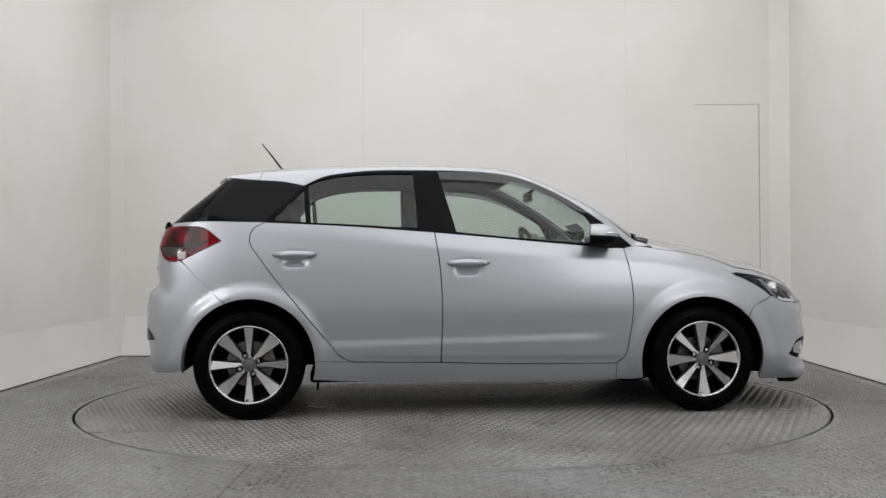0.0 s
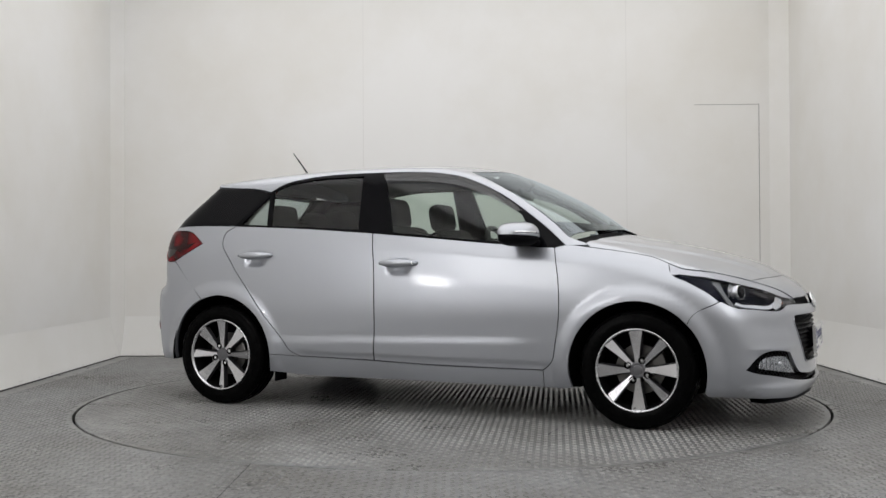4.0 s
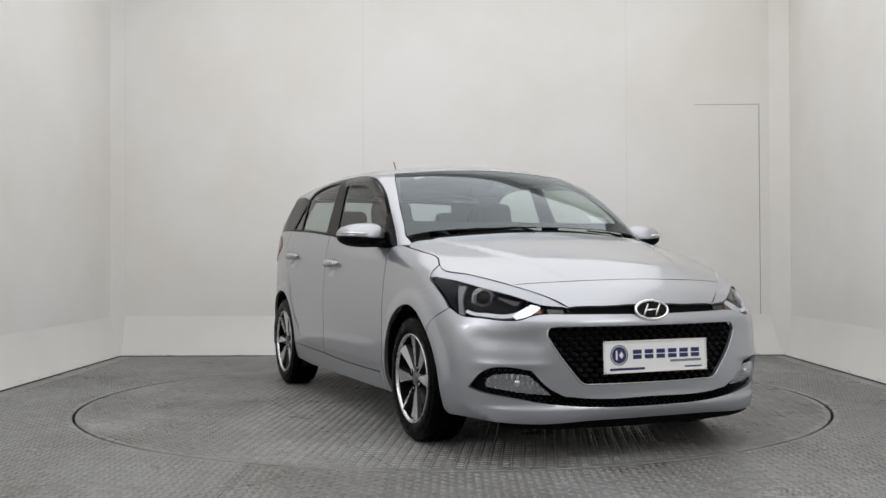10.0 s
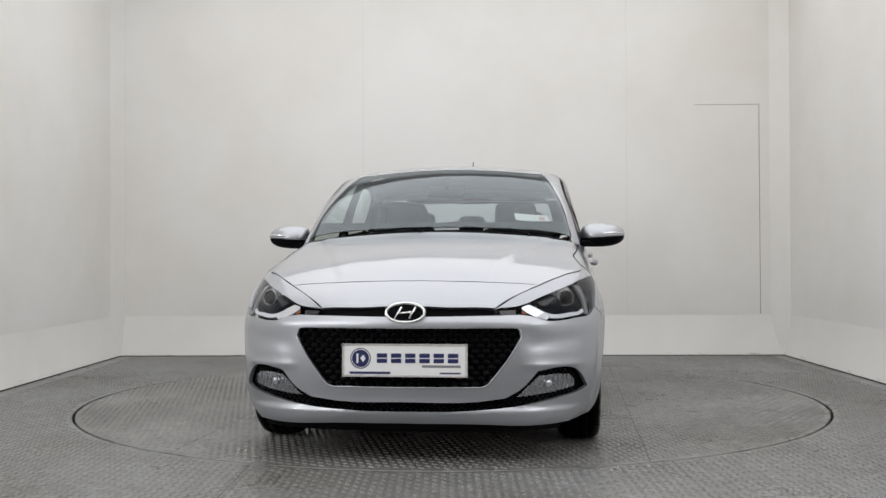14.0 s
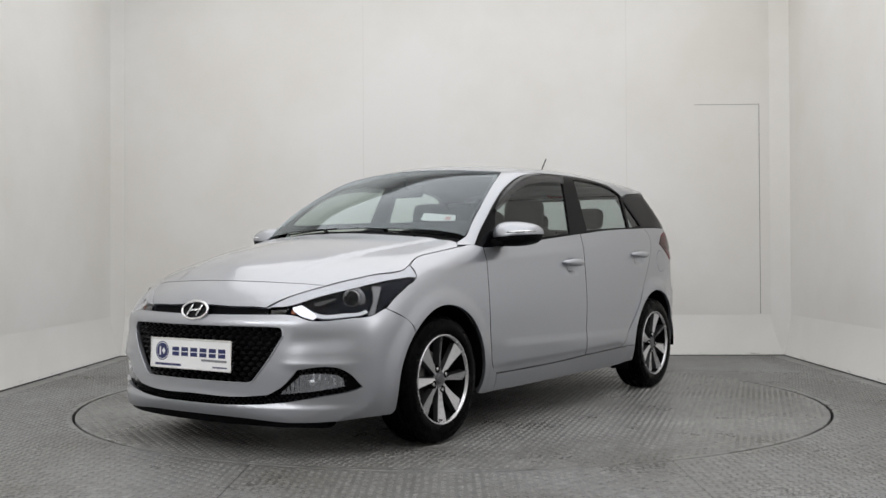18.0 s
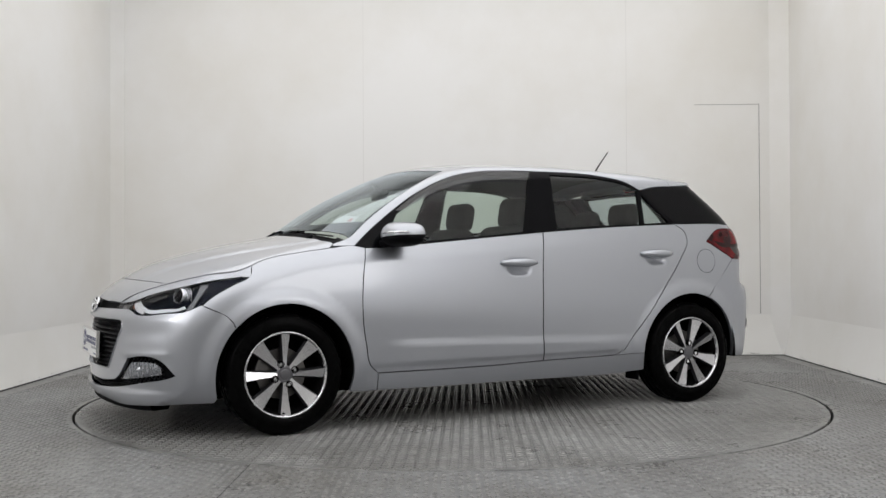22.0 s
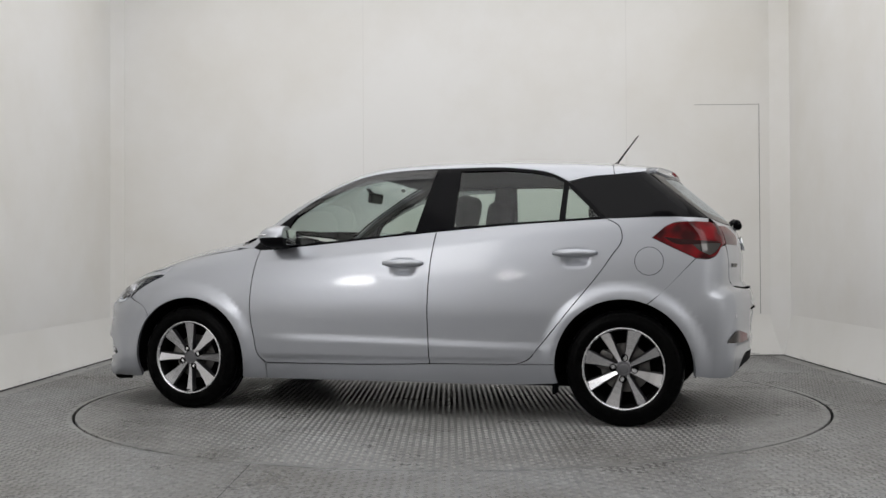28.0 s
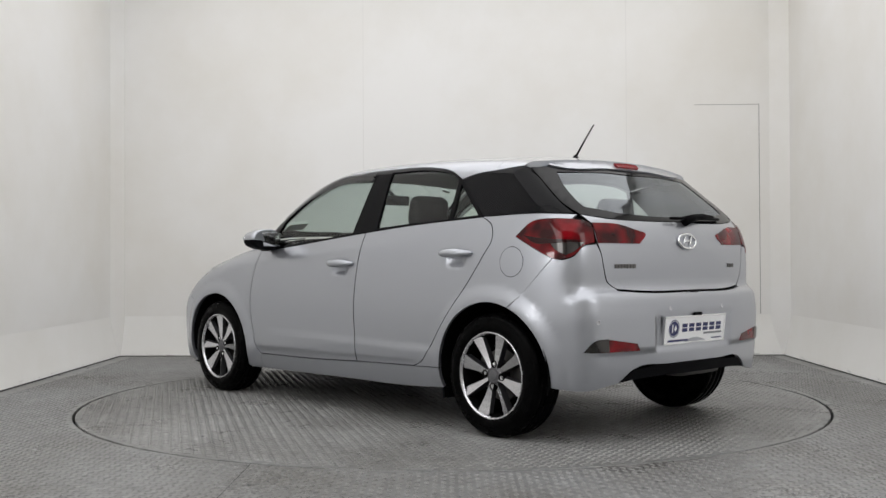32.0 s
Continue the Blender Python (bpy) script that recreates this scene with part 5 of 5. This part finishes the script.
def fog_bulb(bm):
    lathe(bm, [(0.015, -0.004), (0.014, 0.002), (0.008, 0.005), (0.0001, 0.006)], 20, "Z")
    bmesh.ops.transform(bm, matrix=skin_frame("front", bulb_spot[0], 0.342, -0.016), verts=bm.verts[:])
    return bm


pair("fog_bulb", fog_bulb, REFLECTOR, fogs, "bright bulb bowl")
bezel = [tuple(q + m * 0.001) for q, m in ((q, skin_normal(q[None])[0]) for q in on_skin("front", grille_loop))]
part("grille_bezel", tube(bmesh.new(), bezel + bezel[:1], 0.0038, 8, False), PAINT, car, "silver lip round the grille")
chin_line = on_skin("front", [(a, 0.195) for a in np.linspace(-0.62, 0.62, 25)])
bm = bmesh.new()
rows = [[bm.verts.new((q[0] - 0.004 - d, q[1] * k, z)) for q in chin_line] for d, k, z in ((0.0, 0.995, 0.186), (0.012, 0.985, 0.150), (0.03, 0.97, 0.140), (0.10, 0.93, 0.142), (0.12, 0.93, 0.185))]
for a, b in zip(rows, rows[1:]):
    for k in range(24):
        bm.faces.new((a[k], a[k + 1], b[k + 1], b[k]))
bmesh.ops.recalc_face_normals(bm, faces=bm.faces[:])
part("chin_lip", bm, BLACK_PLASTIC, car, "black plastic chin lip")


def badge(parent, m, w, h):
    """An oval chrome ring with slanted bars inside."""
    bm = bmesh.new()
    tube(bm, [(w / 2 * math.cos(a), h / 2 * math.sin(a), 0.004) for a in np.linspace(0, 2 * math.pi, 41)], 0.0075 * w / 0.18, 8, False)
    bmesh.ops.transform(bm, matrix=m, verts=bm.verts[:])
    ring = part("badge", bm, CHROME, parent, "oval chrome badge ring")
    bm = bmesh.new()
    for x0, y0, x1, y1 in ((-0.27, -0.30, -0.10, 0.30), (0.10, -0.30, 0.27, 0.30), (-0.17, -0.03, 0.17, 0.03)):
        tube(bm, [(x0 * w, y0 * h, 0.004), (x1 * w, y1 * h, 0.006)], 0.0055 * w / 0.18, 6)
    bmesh.ops.transform(bm, matrix=m, verts=bm.verts[:])
    part("badge_bar", bm, CHROME, ring)
    bm = bmesh.new()
    slab(bm, [(w * 0.49 * math.cos(a), h * 0.49 * math.sin(a)) for a in np.linspace(0, 2 * math.pi, 32, endpoint=False)], -0.012, 0.0, "XY")
    bmesh.ops.transform(bm, matrix=m, verts=bm.verts[:])
    part("badge_back", bm, BLACK_GLOSS if w > 0.155 else PAINT, ring, smooth=False)


badge(car, Matrix.Translation((2.082, 0, 0.648)) @ Euler((radians(72), 0, radians(90))).to_matrix().to_4x4(), 0.165, 0.085)


def number_plate(m):
    """A dealer's plate: white, with a round navy mark, a row of navy blocks and a grey bar."""
    bm = box(bmesh.new(), -0.262, 0.262, -0.066, 0.066, -0.012, 0.0, 0.003)
    bmesh.ops.transform(bm, matrix=m, verts=bm.verts[:])
    plate = part("number_plate", bm, PLATE_WHITE, car, "white dealer plate with navy print", smooth=False)
    bm = bmesh.new()
    for a, b, c, d in ((-0.268, 0.268, 0.062, 0.070), (-0.268, 0.268, -0.070, -0.062), (-0.268, -0.259, -0.066, 0.066), (0.259, 0.268, -0.066, 0.066)):
        box(bm, a, b, c, d, -0.014, 0.002)
    bmesh.ops.transform(bm, matrix=m, verts=bm.verts[:])
    part("plate_frame", bm, CHROME, plate, smooth=False)

    def mark(name, mat, shapes):
        b = bmesh.new()
        for s in shapes:
            slab(b, s, 0.0, 0.0012, "XY")
        bmesh.ops.transform(b, matrix=m, verts=b.verts[:])
        part(name, b, mat, plate, smooth=False)

    def disc(cx, cy, r, n=28):
        return [(cx + r * math.cos(a), cy + r * math.sin(a)) for a in np.linspace(0, 2 * math.pi, n, endpoint=False)]

    def ringed(name, mat, cx, cy, r0, r1):
        b = bmesh.new()
        lathe(b, [(r0, 0.0), (r0, 0.0012), (r1, 0.0012), (r1, 0.0)], 32, "Z", (cx, cy, 0))
        bmesh.ops.recalc_face_normals(b, faces=b.faces[:])
        bmesh.ops.transform(b, matrix=m, verts=b.verts[:])
        part(name, b, mat, plate, smooth=False)

    ringed("round_mark_ring", NAVY, -0.188, 0.008, 0.040, 0.044)
    mark("round_mark", NAVY, [disc(-0.188, 0.008, 0.0365)])
    b = bmesh.new()
    slab(b, [(-0.206, -0.012), (-0.197, -0.012), (-0.197, 0.028), (-0.206, 0.028)], 0.0013, 0.0018, "XY")
    slab(b, [(-0.190, 0.008), (-0.176, 0.024), (-0.166, 0.008), (-0.176, -0.008)], 0.0013, 0.0018, "XY")
    bmesh.ops.transform(b, matrix=m, verts=b.verts[:])
    part("white_shape", b, PLATE_WHITE, plate, smooth=False)
    for k in range(6):
        x = -0.118 + k * 0.0605
        mark("navy_block", NAVY, [[(x, -0.011), (x + 0.044, -0.011), (x + 0.044, 0.007), (x, 0.007)], [(x, 0.011), (x + 0.044, 0.011), (x + 0.044, 0.029), (x, 0.029)]])
    mark("grey_bar", GREY_PRINT, [[(0.075, -0.030), (0.238, -0.030), (0.238, -0.020), (0.075, -0.020)]])
    mark("navy_strip", NAVY, [[(-0.235, -0.058), (-0.06, -0.058), (-0.06, -0.048), (-0.235, -0.048)]])
    mark("navy_strip", NAVY, [[(0.15, -0.056), (0.24, -0.056), (0.24, -0.050), (0.15, -0.050)]])
    return plate


number_plate(Matrix.Translation((2.116, 0, 0.450)) @ Euler((radians(88), 0, radians(90))).to_matrix().to_4x4())
number_plate(Matrix.Translation((-1.914, 0, 0.524)) @ Euler((radians(96), 0, radians(-90))).to_matrix().to_4x4())
bm = box(bmesh.new(), 2.055, 2.104, -0.20, 0.20, 0.40, 0.50, 0.01)
part("plate_bracket", bm, BLACK_PLASTIC, car)


# ---- door furniture ----
def handle(hx, hz):
    def make(bm):
        xs = np.linspace(-0.118, 0.118, 11)
        uv = [(hx + x, hz) for x in xs]
        p = on_skin("side", uv)
        away = [0.002, 0.016, 0.026, 0.031, 0.033, 0.034, 0.033, 0.031, 0.026, 0.016, 0.002]
        rad = [0.008, 0.014, 0.0185, 0.0215, 0.023, 0.023, 0.0225, 0.021, 0.0185, 0.015, 0.009]
        tube(bm, [(q[0], q[1] + a, q[2] + 0.004) for q, a in zip(p, away)], rad, 12)
        return bm
    return make


pair("door_handle", handle(-0.070, 0.855), PAINT, front_doors, "silver pull handle")
pair("door_handle", handle(-1.035, 0.905), PAINT, rear_doors, "silver pull handle")


def lock(bm):
    p = on_skin("side", [(0.022, 0.857)])[0]
    lathe(bm, [(0.009, 0.0), (0.009, 0.033), (0.0001, 0.034)], 16, "Y", (p[0], p[1], p[2]))
    return bm


part("door_lock", mirror_bm(lock(bmesh.new())), CHROME, front_doors[1], "round chrome lock")

# mirrors


def mirror_cap(bm, low):
    bmesh.ops.create_uvsphere(bm, u_segments=32, v_segments=20, radius=1.0)
    for v in bm.verts:
        x, y, z = v.co
        s = 1.0 / (abs(x) ** 2.6 + abs(y) ** 2.6 + abs(z) ** 2.6) ** (1 / 2.6)
        x, y, z = x * s, y * s, z * s
        x = max(x, -0.45)
        shrink = 1.0 - 0.22 * max(0.0, -y) - 0.10 * max(0.0, z)
        v.co = Vector((0.660 + x * 0.118 * shrink - 0.022 * y, 0.885 + y * 0.122, 1.008 + z * (0.068 if z > 0 else 0.062) * (1 - 0.12 * y)))
    cut = bmesh.ops.bisect_plane(bm, geom=bm.verts[:] + bm.edges[:] + bm.faces[:], plane_co=(0.66, 0.89, 1.000), plane_no=(0.02, -0.06, 1), clear_inner=not low, clear_outer=low)
    if low:
        bmesh.ops.scale(bm, vec=(0.97, 0.98, 1.0), space=Matrix.Translation((-0.66, -0.89, -1.01)), verts=bm.verts[:])
    bmesh.ops.holes_fill(bm, edges=[e for e in bm.edges if len(e.link_faces) == 1])
    return bm


mirrors = pair("door_mirror", lambda bm: mirror_cap(bm, False), PAINT, front_doors, "silver door mirror with black underside")
pair("mirror_base", lambda bm: mirror_cap(bm, True), BLACK_PLASTIC, mirrors)
pair("mirror_arm", lambda bm: box(bm, 0.640, 0.755, 0.760, 0.85, 0.946, 0.982, 0.012), BLACK_PLASTIC, mirrors)
pair("mirror_glass", lambda bm: box(bm, 0.6030, 0.6065, 0.790, 0.978, 0.968, 1.052, 0.001), CHROME, mirrors, "mirror glass")
pair("mirror_indicator", lambda bm: tube(bm, [(0.779, 0.885, 1.016), (0.764, 0.940, 1.019), (0.730, 0.983, 1.021), (0.684, 1.003, 1.021)], [0.004, 0.006, 0.006, 0.004], 8), REFLECTOR, mirrors, "clear indicator strip")

# smoked wind deflectors over the front windows
panel("wind_deflector", "side", outline_of([(-0.232, 1.376), (0.052, 1.377), (0.24, 1.345), (0.445, 1.262), (0.640, 1.140)], [(0.640, 1.140), (0.60, 1.140)], [(0.60, 1.140), (0.43, 1.228), (0.23, 1.298), (0.05, 1.324), (-0.21, 1.334)], [(-0.21, 1.334), (-0.232, 1.376)]), VISOR, front_doors, gap=0.0, offset=0.011, lip=0.0, step=0.05, label="smoked plastic wind deflector")

# fuel flap on the left quarter
ring = [(-1.420 + 0.0745 * math.cos(a), 0.864 + 0.0745 * math.sin(a)) for a in np.linspace(0, 2 * math.pi, 48, endpoint=False)]
hole = [(-1.420 + 0.0715 * math.cos(a), 0.864 + 0.0715 * math.sin(a)) for a in np.linspace(0, 2 * math.pi, 48, endpoint=False)]
flap = panel("fuel_flap", "side", hole, PAINT, car, mirrored=False, gap=0.0, offset=0.0015, lip=0.0, label="round silver fuel flap")[0]
panel("flap_gap", "side", ring, GAP, flap, mirrored=False, holes=[hole], gap=0.0, offset=0.0008, lip=0.0)

# aerial and wipers
bm = lathe(bmesh.new(), [(0.020, 0.0), (0.019, 0.006), (0.010, 0.020), (0.0001, 0.026)], 16, "Z", (-1.145, 0, 1.436))
aerial = part("aerial", bm, BLACK_PLASTIC, car, "black roof aerial")
bm = tube(bmesh.new(), [(-1.148, 0, 1.450), (-1.20, 0, 1.520), (-1.275, 0, 1.615)], [0.006, 0.005, 0.0035], 8)
part("rod", bm, BLACK_PLASTIC, aerial)


def wiper(bm, pts, lift, r):
    p = on_skin("top", pts)
    n = skin_normal(p)
    tube(bm, [tuple(q + m * h) for q, m, h in zip(p, n, lift)], r, 6)
    return bm


for blade, arm in (([(1.035, -0.03), (1.030, -0.2), (1.005, -0.42)], [(1.115, -0.075), (1.085, -0.06), (1.045, -0.12), (1.032, -0.2)]),
                   ([(1.025, 0.30), (1.0, 0.44), (0.955, 0.62)], [(1.06, 0.50), (1.035, 0.49), (1.015, 0.45), (1.0, 0.44)])):
    w = part("wiper", wiper(bmesh.new(), blade, [0.005] * 3, 0.0045), BLACK_PLASTIC, car, "black windscreen wiper")
    part("wiper_arm", wiper(bmesh.new(), arm, [0.002, 0.009, 0.012, 0.009], [0.009, 0.008, 0.006, 0.004]), BLACK_PLASTIC, w)
panel("cowl", "top", full([(1.106, 0.0), (1.086, 0.35), (1.03, 0.60), (0.99, 0.713)], [(0.99, 0.713), (0.925, 0.708)], [(0.925, 0.708), (0.955, 0.60), (1.01, 0.30), (1.035, 0.0)]), BLACK_PLASTIC, car, mirrored=False, gap=0.0, offset=-0.014, lip=0.0, step=0.05, label="black cowl under the wipers")
inner = outline_of([(0.350, 0.0), (0.340, 0.25), (0.310, 0.435), (0.285, 0.520)], [(0.285, 0.520), (0.458, 0.585), (0.65, 0.642), (0.81, 0.676)], [(0.81, 0.676), (0.86, 0.56), (0.95, 0.30), (0.985, 0.0)])
inner_loop = np.vstack([inner, [(u, -v) for u, v in inner[::-1] if abs(v) > 1e-6]])
panel("screen_border", "top", full(SCREEN_TOP, SCREEN_SIDE, [(0.905, 0.712), (0.93, 0.60), (1.0, 0.30), (1.03, 0.0)]), BLACK_SATIN, car, holes=[inner_loop], mirrored=False, step=0.05, gap=0.001, offset=-0.006, lip=0.0, label="black edge band of the windscreen")

bm = bmesh.new()
tube(bm, [(-1.842, -0.02, 1.066), (-1.838, -0.10, 1.085), (-1.815, -0.22, 1.100), (-1.790, -0.36, 1.098)], [0.026, 0.020, 0.014, 0.008], 10)
tube(bm, [(-1.838, 0.10, 1.080), (-1.845, 0.0, 1.080), (-1.822, -0.2, 1.085), (-1.775, -0.44, 1.088)], 0.008, 6)
part("rear_wiper", bm, BLACK_PLASTIC, car, "black rear wiper")

# tailgate badge, lettering bars, latch and parking sensors
badge(car, skin_frame("rear", 0.0, 0.962, 0.004), 0.148, 0.076)
for y0, y1, n in ((0.545, 0.395, 7), (-0.40, -0.495, 3)):
    for k in range(n):
        y = y0 + (y1 - y0) * (k + 0.5) / n
        m = skin_frame("rear", math.atan2(y, 0.9 + 0.03), 0.840, 0.002)
        bm = box(bmesh.new(), -0.0075, 0.0075, -0.010, 0.010, -0.002, 0.003, 0.001)
        bmesh.ops.transform(bm, matrix=m, verts=bm.verts[:])
        part("chrome_bar", bm, STEEL, car, smooth=False)
bm = box(bmesh.new(), -1.910, -1.880, -0.040, 0.040, 0.703, 0.718, 0.005)
part("tailgate_latch", bm, BLACK_PLASTIC, car)
bm = box(bmesh.new(), -1.935, -1.905, -0.035, 0.035, 0.592, 0.608, 0.006)
part("plate_lamp", bm, BLACK_PLASTIC, car)
for y, z in ((0.682, 0.580), (0.226, 0.633), (-0.230, 0.630), (-0.682, 0.580)):
    m = skin_frame("rear", math.atan2(y, 0.93 if abs(y) > 0.5 else 1.02), z, 0.0)
    bm = lathe(bmesh.new(), [(0.011, -0.004), (0.011, 0.0015), (0.0095, 0.002), (0.0090, 0.001), (0.0001, 0.0015)], 20, "Z")
    bmesh.ops.transform(bm, matrix=m, verts=bm.verts[:])
    part("parking_sensor", bm, LAMP_GREY, car)


# ---- inside the car ----
roof_full = np.vstack([roof_half, [(u, -v) for u, v in roof_half[::-1] if abs(v) > 1e-6]])
panel("headliner", "arch", roof_full, LINER, car, mirrored=False, gap=0.004, offset=-0.030, lip=0.0, step=0.08, label="grey cloth headliner and pillar trim")
panel("door_card", "side", outline_of([(0.84, 0.28), (0.84, 0.915)], [(0.84, 0.915), (0.0, 0.990), (-1.25, 1.06)], [(-1.25, 1.06), (-0.75, 0.34)], [(-0.75, 0.34), (0.84, 0.28)]), DASH, car, gap=0.0, offset=-0.075, lip=0.0, step=0.1, label="dark plastic door lining")
panel("side_trim", "side", outline_of([(-0.95, 0.72), (-1.65, 0.72)], [(-1.65, 0.72), (-1.66, 1.09), (-1.38, 1.31)], [(-1.38, 1.31), (-1.0, 1.29)], [(-1.0, 1.29), (-1.16, 1.08), (-0.95, 0.72)]), DASH, car, gap=0.0, offset=-0.055, lip=0.0, step=0.1, label="dark plastic boot side lining")


def cushion(x0, x1, y0, y1, z0, z1, lean, bevel, mat, name, parent, label=""):
    bm = bmesh.new()
    r = bmesh.ops.create_cube(bm, size=1.0)
    bmesh.ops.transform(bm, matrix=Matrix.Diagonal((x1 - x0, y1 - y0, z1 - z0, 1)), verts=bm.verts[:])
    bmesh.ops.bevel(bm, geom=bm.edges[:], offset=bevel, segments=4, affect="EDGES", profile=0.5)
    bmesh.ops.transform(bm, matrix=Matrix.Translation(((x0 + x1) / 2, (y0 + y1) / 2, (z0 + z1) / 2)) @ Euler((0, radians(lean), 0)).to_matrix().to_4x4(), verts=bm.verts[:])
    return part(name, bm, mat, parent, label)


for s in (1, -1):
    seat = cushion(-0.10, 0.42, s * 0.36 - 0.25, s * 0.36 + 0.25, 0.40, 0.56, 6, 0.06, CLOTH, "front_seat", car, "dark cloth front seat")
    cushion(-0.27, -0.10, s * 0.36 - 0.24, s * 0.36 + 0.24, 0.50, 1.09, -18, 0.075, CLOTH, "seat_back", seat)
    cushion(-0.37, -0.26, s * 0.36 - 0.135, s * 0.36 + 0.135, 1.065, 1.255, -10, 0.052, CLOTH, "headrest", seat)
    bm = tube(bmesh.new(), [(-0.29, s * 0.36 - 0.06, 1.00), (-0.315, s * 0.36 - 0.06, 1.12)], 0.007, 6)
    tube(bm, [(-0.29, s * 0.36 + 0.06, 1.00), (-0.315, s * 0.36 + 0.06, 1.12)], 0.007, 6)
    part("headrest_posts", bm, STEEL, seat)
bench = cushion(-0.95, -0.45, -0.64, 0.64, 0.42, 0.60, 6, 0.06, CLOTH, "rear_bench", car, "dark cloth rear bench seat")
cushion(-1.10, -0.94, -0.64, 0.64, 0.55, 1.03, -18, 0.06, CLOTH, "bench_back", bench)
for y, w, h in ((0.40, 0.13, 0.145), (-0.40, 0.13, 0.145), (0.0, 0.10, 0.115)):
    cushion(-1.155, -1.055, y - w, y + w, 1.085, 1.085 + h, -10, 0.046, CLOTH, "headrest", bench)
    for d in (-0.05, 0.05):
        part("headrest_post", tube(bmesh.new(), [(-1.085, y + d, 1.0), (-1.10, y + d, 1.12)], 0.006, 6), STEEL, bench)
dash = cushion(0.50, 1.06, -0.69, 0.69, 0.62, 0.955, 4, 0.09, DASH, "dashboard", car, "dark grained dashboard")
cushion(0.46, 0.68, -0.56, -0.18, 0.86, 0.995, 0, 0.05, DASH, "binnacle", dash)
part("screen_edge", box(bmesh.new(), 0.50, 0.53, -0.12, 0.12, 0.84, 0.955, 0.008), BLACK_GLOSS, dash)
bm = bmesh.new()
wm = Matrix.Translation((0.40, -0.36, 0.905)) @ Euler((0, radians(62), 0)).to_matrix().to_4x4()
tube(bm, [tuple(wm @ Vector((0.178 * math.cos(a), 0.178 * math.sin(a), 0))) for a in np.linspace(0, 2 * math.pi, 41)], 0.016, 10, False)
for a in (0.0, math.pi / 2, -math.pi / 2):
    tube(bm, [tuple(wm @ Vector((0.05 * math.cos(a), 0.05 * math.sin(a), 0.01))), tuple(wm @ Vector((0.175 * math.cos(a), 0.175 * math.sin(a), 0)))], 0.016, 6)
lathe_m = bmesh.new()
wheel_rim = part("steering_wheel", bm, DASH, car, "dark steering wheel on the right-hand side")
lathe(lathe_m, [(0.0001, 0.03), (0.05, 0.025), (0.068, 0.0), (0.05, -0.04), (0.03, -0.2)], 24, "Z")
bmesh.ops.transform(lathe_m, matrix=wm @ Matrix.Rotation(math.pi, 4, "X"), verts=lathe_m.verts[:])
part("hub_pad", lathe_m, DASH, wheel_rim)
mirror_in = cushion(0.405, 0.430, -0.125, 0.095, 1.245, 1.312, -8, 0.012, BLACK_SATIN, "interior_mirror", car, "interior mirror on the windscreen")
part("mirror_stalk", tube(bmesh.new(), [(0.43, -0.01, 1.30), (0.47, 0.0, 1.345)], 0.012, 8), BLACK_PLASTIC, mirror_in)
cushion(-1.72, -1.12, -0.62, 0.62, 0.985, 1.005, 0, 0.008, DASH, "parcel_shelf", car, "dark parcel shelf")


def screen_card(name, pts, mat, lift, label=""):
    p = on_skin("top", pts)
    n = skin_normal(p)
    bm = bmesh.new()
    lo = [bm.verts.new(tuple(q - m * lift)) for q, m in zip(p, n)]
    hi = [bm.verts.new(tuple(q - m * (lift + 0.001))) for q, m in zip(p, n)]
    bm.faces.new(lo)
    bm.faces.new(hi[::-1])
    for k in range(len(lo)):
        bm.faces.new((lo[k], lo[(k + 1) % len(lo)], hi[(k + 1) % len(lo)], hi[k]))
    bmesh.ops.recalc_face_normals(bm, faces=bm.faces[:])
    return part(name, bm, mat, car, label, False)


screen_card("paper_notice", [(0.895, 0.42), (0.850, 0.61), (0.800, 0.585), (0.842, 0.405)], PAPER, 0.010, "white paper notice with faint red stamp behind the windscreen")
screen_card("red_stamp", [(0.852, 0.545), (0.845, 0.575), (0.822, 0.57), (0.828, 0.54)], PINK_PRINT, 0.0085)
screen_card("sticker", [(0.395, -0.47), (0.388, -0.40), (0.365, -0.40), (0.372, -0.465)], PAPER, 0.008, "small white sticker inside the windscreen")


# ---- movement: the turntable carries the car round ----
def motions():
    walk(turntable, [(t, pose(0, 0, 0, 0, 0, a)) for t, a in HEADINGS])
    walk(car, [(t, pose(0, 0, 0, 0, 0, a) @ pose(0.084, 0.042, 0.002)) for t, a in HEADINGS])


motions()
